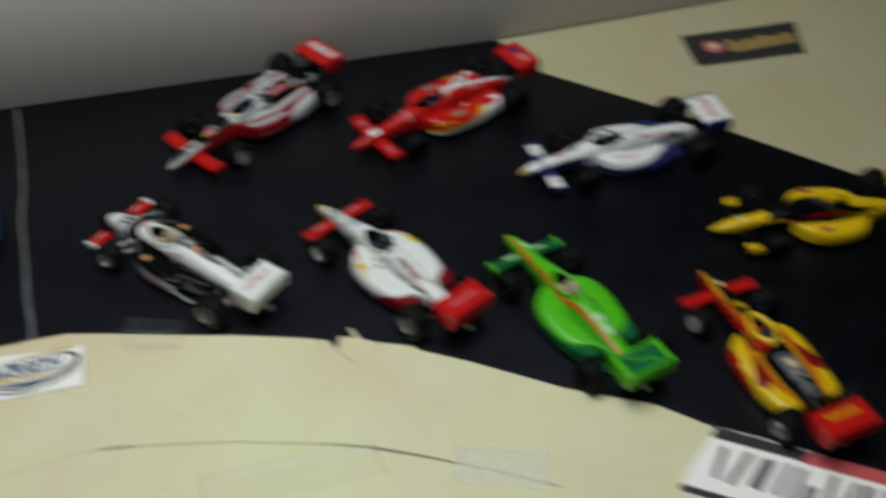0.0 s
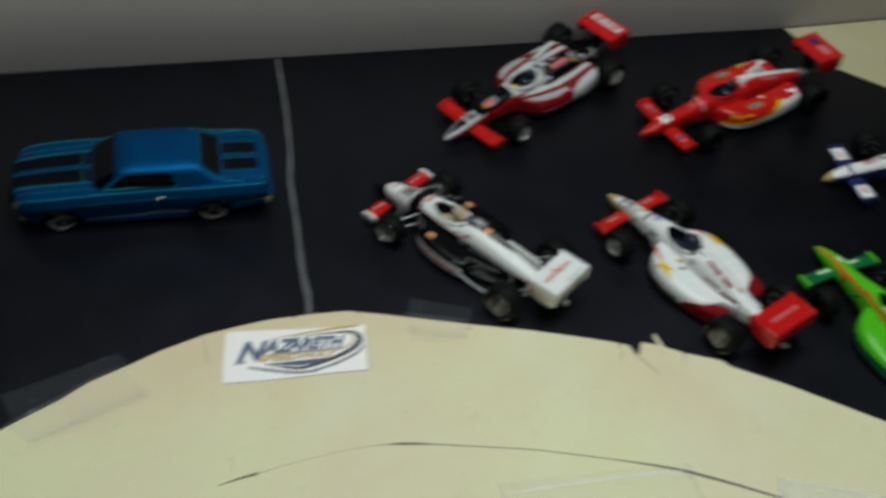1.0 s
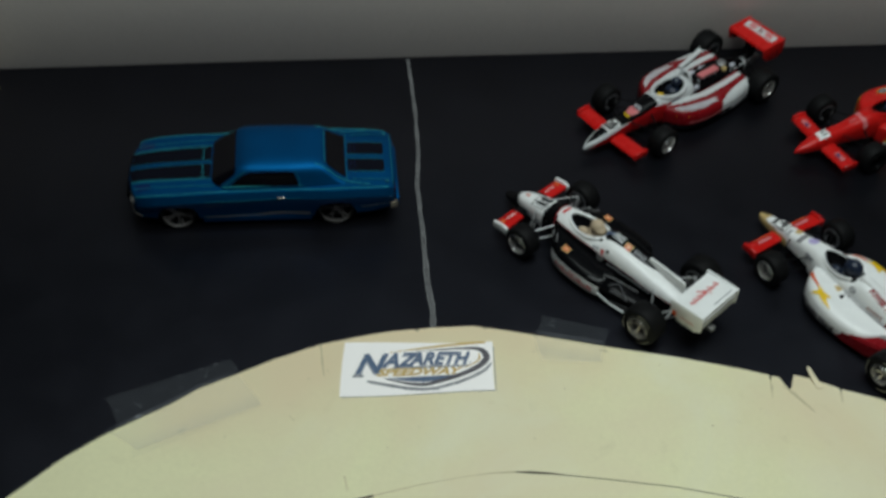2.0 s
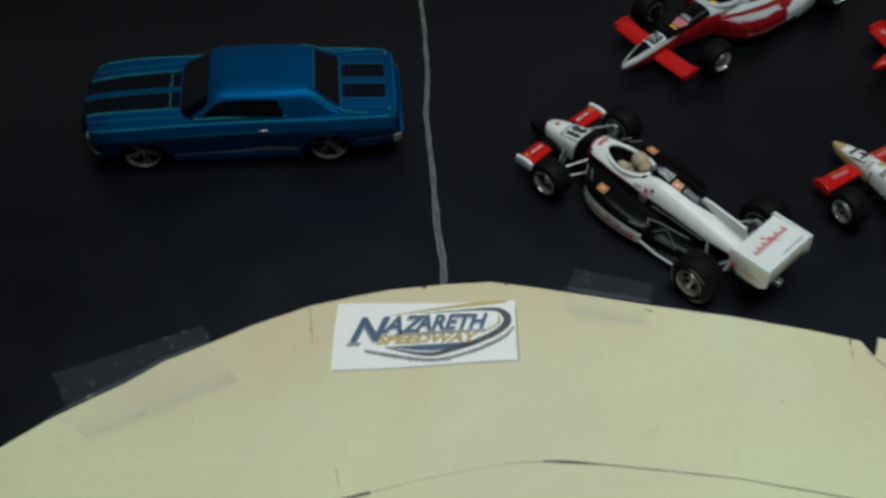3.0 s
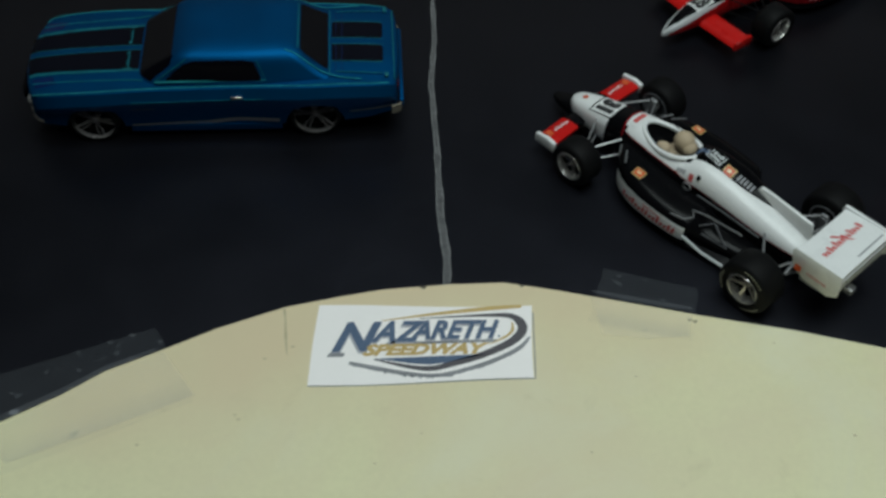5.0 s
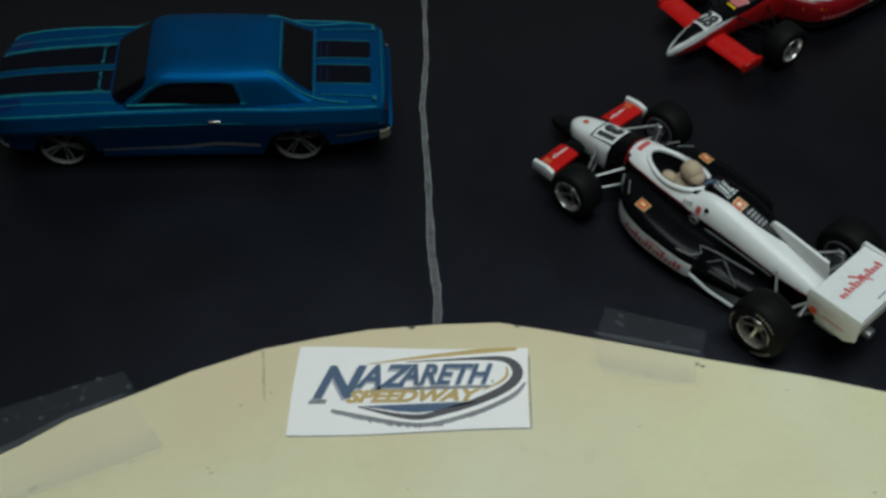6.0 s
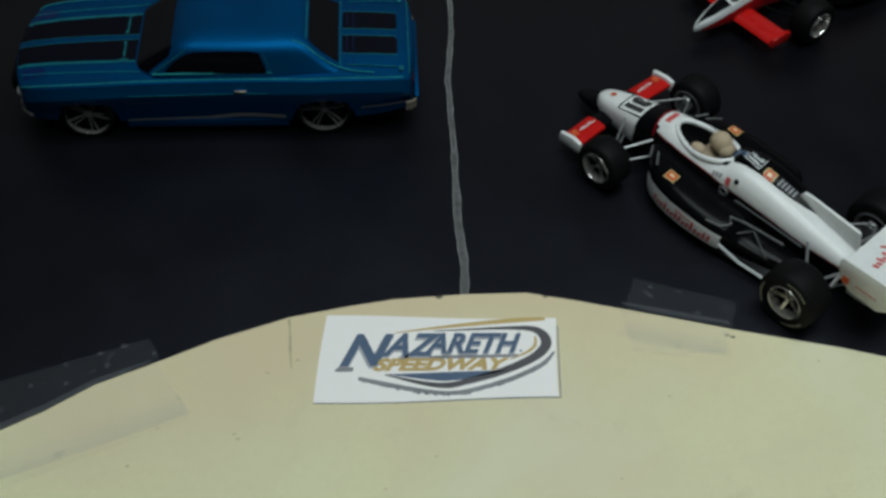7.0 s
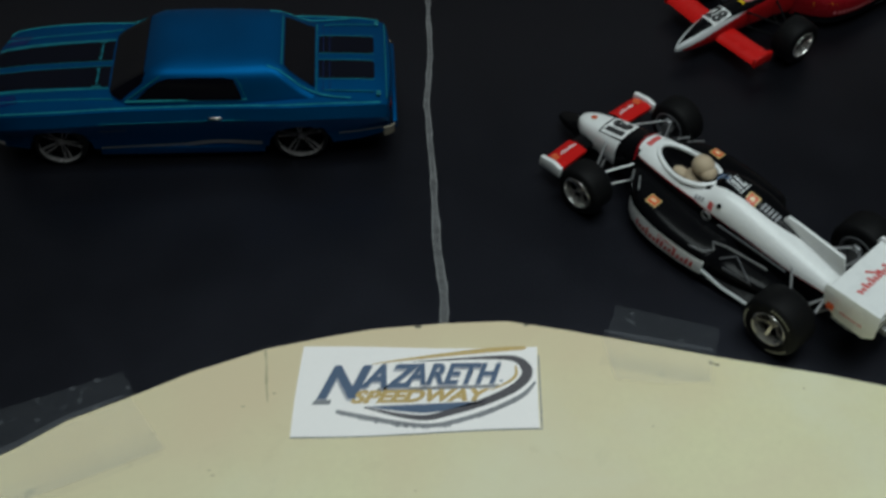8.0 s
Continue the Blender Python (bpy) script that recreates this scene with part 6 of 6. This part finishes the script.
# ---------------------------------------------------------------- the blue coupe
def coupe(x, y, heading):
    car = thing("toy_coupe", x, y, heading, "metallic blue toy coupe with black bonnet stripes", "toy car", size=1.02)

    def bow(px, py):
        """How far the nose and the tail sweep back towards their corners."""
        f = max(0.0, (px - 22) / 13.6)
        r = max(0.0, (-px - 30) / 9.2)
        return px - 2.4 * f * f * (abs(py) / 12) ** 2.2 + 0.9 * r * r * (abs(py) / 12) ** 2.2

    def ring(px, w, zb, zs, zt, n_in=0.62):
        """Across the body: sill, bulged side, shoulder crease, top."""
        half = [(0, zb), (w * 0.79, zb), (w * 0.88, zb + 0.9), (w * 0.885, zb + (zs - zb) * 0.40), (w * 0.985, zs - 3.5), (w, zs - 2.7), (w * 0.985, zs - 2.2), (w * 0.94, zs - 0.3), (w * 0.915, zs),
                (w * 0.85, zs - 0.05 + (zt - zs) * 0.10), (w * n_in, zt - (zt - zs) * 0.12), (w * 0.3, zt), (0, zt + 0.05)]
        return [(bow(px, a), a, b) for a, b in half] + [(bow(px, a), -a, b) for a, b in half[-2:0:-1]]

    rows = [(35.6, 11.2, 4.6, 10.4, 10.7), (35.2, 12.2, 3.8, 11.2, 11.5), (33.5, 12.9, 3.0, 11.9, 12.1), (28, 13.4, 2.6, 12.5, 12.8), (22, 13.6, 2.5, 12.9, 13.2),
            (16, 13.5, 2.4, 13.2, 13.5), (11, 13.3, 2.4, 13.3, 13.7), (4, 13.1, 2.4, 13.35, 13.9), (-4, 12.9, 2.4, 13.35, 14.0), (-9, 13.0, 2.4, 13.4, 14.05), (-14, 13.5, 2.4, 13.75, 14.2), (-20, 13.9, 2.5, 14.0, 14.4),
            (-27, 13.6, 2.9, 14.0, 14.5), (-33, 13.3, 3.6, 13.8, 14.3), (-37.4, 12.8, 4.6, 13.5, 14.0), (-38.8, 12.4, 5.4, 13.0, 13.4), (-39.2, 12.0, 6.4, 12.2, 12.5)]
    body = loft([ring(*r) for r in rows])
    arches = []
    for ax, r in ((22.0, 5.9), (-22.0, 6.1)):
        for s in (1, -1):
            c = bmesh.new()
            bmesh.ops.create_cone(c, cap_ends=True, segments=32, radius1=r, radius2=r, depth=8,
                                  matrix=Matrix.Translation((ax, s * 12.4, 2.7)) @ Matrix.Rotation(math.pi / 2, 4, "X"))
            arches.append(c)
    body = carve(body, arches)

    # roof and pillars
    def roof_ring(z, xf, xr, w, wr, rf, rb=2.2):
        """Round the cabin at one height: w wide at the doors, wr wide at the rear pillars."""
        pts = []
        n = 9
        for (cx, cy, a0, rc) in ((xf - rf, w - rf * 0.7, 0, rf), (xr + rb, wr - rb, 90, rb), (xr + rb, -wr + rb, 180, rb), (xf - rf, -w + rf * 0.7, 270, rf)):
            for k in range(n):
                a = radians(a0 + 90 * k / (n - 1))
                px, py = cx + rc * math.cos(a), cy + rc * math.sin(a) * (0.7 if a0 in (0, 270) else 1)
                pts.append((px + (0.10 * (w - abs(py)) if px > xf - rf else 0.0), py, z))
            if a0 in (0, 180):
                # the long side, bulged a little
                x0, x1, y0, y1 = (xf - rf, xr + rb, w, wr) if a0 == 0 else (xr + rb, xf - rf, -wr, -w)
                for k in range(1, 6):
                    t = k / 6
                    pts.append((x0 + (x1 - x0) * t, (y0 + (y1 - y0) * t) + math.copysign(0.35 * math.sin(math.pi * t), y0), z))
        return pts
    levels = [(12.6, 13.0, -29.4, 11.7, 11.6, 6.0, 3.0), (13.9, 11.7, -26.4, 11.3, 11.25, 5.6, 2.6), (14.9, 10.2, -24.2, 10.9, 10.8, 5.0, 2.4), (16.4, 7.8, -22.0, 10.3, 10.2, 4.2, 2.2), (17.7, 5.9, -20.4, 9.85, 9.7, 3.2, 2.2),
              (18.5, 4.8, -19.5, 9.45, 9.1, 2.8, 2.2), (19.0, 3.9, -18.4, 8.9, 8.5, 2.6, 2.2), (19.35, 2.7, -17.2, 8.0, 7.6, 2.4, 2.2), (19.6, 0.8, -15.4, 6.4, 6.0, 2.2, 2.0), (19.72, -1.5, -13.0, 4.2, 4.0, 2.0, 1.8)]
    cabin = loft([roof_ring(*v) for v in levels])
    tb, tc = tree_of(body), tree_of(cabin)
    part("body", body, M["blue_metal"], car, "", None, 24)
    part("roof", cabin, M["blue_metal"], car, "", None, 50)
    part("chassis", block(-36, 33, -7.6, 7.6, 1.6, 4.2, 0.6), M["black"], car)
    for ax in (22, -22):
        for s in (1, -1):
            part("inner_arch", block(ax - 6.2, ax + 6.2, s * 7.6 - 0.6, s * 7.6 + 0.6, 2.5, 8.6, 0.3), M["black"], car)

    # windows
    drape("windscreen", [(-10.4, 13.8), (10.4, 13.8), (9.3, 17.2), (8.3, 18.2), (-8.3, 18.2), (-9.3, 17.2)], tc, M["glass"], car, "x", 0.10, 1.2, "dark tinted windscreen")
    drape("rear_window", [(-8.6, 14.6), (8.6, 14.6), (7.4, 17.9), (6.8, 18.5), (-6.8, 18.5), (-7.4, 17.9)], tc, M["glass"], car, "-x", 0.10, 1.2, "dark tinted rear window")
    for ax in ("y", "-y"):
        drape("side_window", [(7.0, 14.4), (5.0, 16.2), (3.0, 17.6), (1.2, 18.1), (-3.5, 18.3), (-8.6, 18.25), (-10.6, 17.9), (-11.7, 15.2), (-11.8, 14.4)], tc, M["glass"], car, ax, 0.12, 1.2, "dark tinted side window")

    # black stripes on bonnet and boot; worn raised edges, their highlights painted in teal
    for s in (1, -1):
        ax = "y" if s > 0 else "-y"
        drape("bonnet_stripe", [(35.2, s * 0.9), (34.7, s * 5.6), (24, s * 6.1), (12.6, s * 6.5), (12.6, s * 0.8)], tb, M["stripe_black"], car, "z", 0.08, 1.4, "black bonnet stripe")
        drape("boot_stripe", [(-25.6, s * 1.0), (-25.6, s * 5.7), (-26.2, s * 6.1), (-35.2, s * 6.1), (-35.9, s * 5.6), (-35.9, s * 1.6), (-35.2, s * 1.0)], tb, M["stripe_black"], car, "z", 0.08, 1.4, "black boot stripe")
        drape("stripe_edge", [(34.5, s * 5.75), (24, s * 6.25), (12.6, s * 6.65), (12.6, s * 7.1), (24, s * 6.95), (34.2, s * 6.5)], tb, M["trim_blue"], car, "z", 0.08, 1.4)
        drape("stripe_edge", [(35.2, s * 0.7), (12.6, s * 0.6), (12.6, s * 0.75), (35.2, s * 0.85)], tb, M["trim_blue"], car, "z", 0.09, 1.4)
        for v in (0.9, 6.2):
            drape("stripe_edge", rect(-25.6, -35.9, s * (v - 0.10), s * (v + 0.10)), tb, M["trim_blue"], car, "z", 0.10, 1.4)
        for u in (-26.4, -27.6):
            drape("boot_line", rect(u - 0.12, u, s * 1.2, s * 9.4), tb, M["recess_blue"], car, "z", 0.12, 1.0)
        for v0, v1, wide in ((1.2, 2.0, 0.5), (2.0, 3.6, 0.22), (3.6, 5.2, 0.32), (5.2, 6.3, 0.2)):
            drape("cowl_line", rect(14.7, 14.7 + wide, s * v0, s * v1), tb, M["trim_blue"], car, "z", 0.14, 1.0)
        drape("cowl_mark", rect(14.0, 15.7, s * 6.5 - 0.35, s * 6.5 + 0.35), tb, M["trim_blue"], car, "z", 0.14, 1.0)

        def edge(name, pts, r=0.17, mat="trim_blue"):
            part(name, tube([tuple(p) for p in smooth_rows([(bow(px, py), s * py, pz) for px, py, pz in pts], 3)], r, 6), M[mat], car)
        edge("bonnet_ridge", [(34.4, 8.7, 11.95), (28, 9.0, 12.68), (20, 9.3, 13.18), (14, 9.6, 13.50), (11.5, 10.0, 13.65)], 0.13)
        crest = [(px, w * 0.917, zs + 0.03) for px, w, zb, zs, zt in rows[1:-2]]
        edge("fender_edge", crest[:8], 0.13, "trim_shine")
        edge("hip_edge", crest[7:], 0.13, "trim_shine")
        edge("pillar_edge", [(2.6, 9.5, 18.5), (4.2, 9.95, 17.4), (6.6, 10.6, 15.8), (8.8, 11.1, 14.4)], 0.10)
        edge("pillar_edge", [(-16.6, 7.9, 19.25), (-18.6, 8.4, 18.6), (-20.5, 9.0, 17.3), (-22.4, 9.6, 15.9), (-24.6, 10.2, 14.95), (-27.5, 10.9, 14.50), (-31.5, 11.4, 14.40)], 0.12, "trim_shine")
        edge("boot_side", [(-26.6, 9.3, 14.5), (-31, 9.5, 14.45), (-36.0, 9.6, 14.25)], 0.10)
        edge("window_trim", [(9.0, 11.4, 14.3), (0, 11.35, 14.35), (-8, 11.3, 14.35), (-12.8, 11.25, 14.4)], 0.17, "trim_shine")
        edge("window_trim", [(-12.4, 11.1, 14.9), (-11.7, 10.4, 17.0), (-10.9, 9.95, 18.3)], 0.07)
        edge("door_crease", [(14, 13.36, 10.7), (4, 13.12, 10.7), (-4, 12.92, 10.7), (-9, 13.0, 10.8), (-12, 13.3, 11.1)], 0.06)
        drape("light_recess", [(33.6, s * 7.4), (32.6, s * 10.0), (28.6, s * 9.4), (29.6, s * 7.2)], tb, M["recess_blue"], car, "z", 0.07, 1.2, "dark blue headlight recess")
        part("sill", loft([[(px, s * 10.6, 1.5), (px, s * 11.7, 1.6), (px, s * 11.95, 2.4), (px, s * 11.8, 3.2), (px, s * 10.6, 3.2)] for px in (15.0, 5, -5, -15.2)]), M["blue_metal"], car)
        drape("sill_trim", [(14.8, 2.9), (14.8, 3.8), (0, 4.1), (-6, 4.8), (-14.8, 4.7), (-14.8, 3.9), (-6, 3.9), (0, 3.2)], tb, M["dull_metal"], car, ax, 0.15, 1.4, "worn silver sill trim")
        drape("rear_side_trim", [(-29, 6.2), (-29, 6.5), (-37.5, 7.3), (-37.5, 7.0)], tb, M["dull_metal"], car, ax, 0.15, 1.4)
        drape("fender_badge", rect(9.5, 14.5, 8.3, 8.6), tb, M["ink_dark"], car, ax, 0.15, 1.4)
        part("door_handle", block(-8.0, -5.6, s * 12.85 - 0.2, s * 12.85 + 0.35, 11.1, 11.6, 0.15), M["chrome"], car, "chrome door handle")
        part("headlight", ball(33.9, s * 9.4, 8.9, 0.9, 1.5, 1.3, 12), M["lens"], car)
        part("tail_lamp", block(-38.95, -38.3, s * 7.6 - 1.8, s * 7.6 + 1.8, 8.8, 10.8, 0.2), M["tail_red"], car)
        part("boot_latch", block(-36.9, -36.1, s * 10.0 - 0.6, s * 10.0 + 0.6, 13.9, 14.4, 0.2), M["trim_blue"], car)
        part("front_bumper_corner", tube([(32.0, s * 12.15, 5.3), (32.9, s * 11.7, 5.3), (33.9, s * 10.6, 5.3)], 0.27), M["rim_dark"], car, "chrome front bumper corner")
        part("rear_bumper_corner", loft([[(px, s * y0, 6.5), (px, s * (y0 + 0.5), 6.5), (px, s * (y0 + 0.5), 8.3), (px, s * y0, 8.3)] for px, y0 in ((-37.4, 12.6), (-38.6, 12.3), (-39.4, 11.5))]), M["bumper_tan"], car, "chrome rear bumper corner")
        wheel(car, 22.0, s * 10.6, 4.9, s > 0, 4.9, 4.4, 4.3, "split", 5, False, 0.2)
        wheel(car, -22.0, s * 10.1, 5.2, s > 0, 5.2, 4.6, 4.6, "split", 5, False, 0.75)
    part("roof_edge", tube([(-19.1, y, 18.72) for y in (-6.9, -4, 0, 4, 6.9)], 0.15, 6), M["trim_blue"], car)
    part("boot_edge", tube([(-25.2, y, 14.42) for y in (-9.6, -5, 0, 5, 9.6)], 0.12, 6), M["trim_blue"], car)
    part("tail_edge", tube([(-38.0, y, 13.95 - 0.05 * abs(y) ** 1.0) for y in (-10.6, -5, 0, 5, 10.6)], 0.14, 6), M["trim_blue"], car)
    part("front_bumper", tube([(bow(35.6, y) + 0.1, y, 5.4) for y in (-10.4, -8, -5, -2, 2, 5, 8, 10.4)], 0.32), M["rim_dark"], car)
    part("rear_bumper", block(-39.9, -39.0, -11.2, 11.2, 6.5, 8.4, 0.3), M["blue_metal"], car)
    part("grille", block(35.3, 36.0, -7.6, 7.6, 7.4, 10.1, 0.25), M["black"], car)
    return car


coupe(-49.6, 51.6, -177.4)
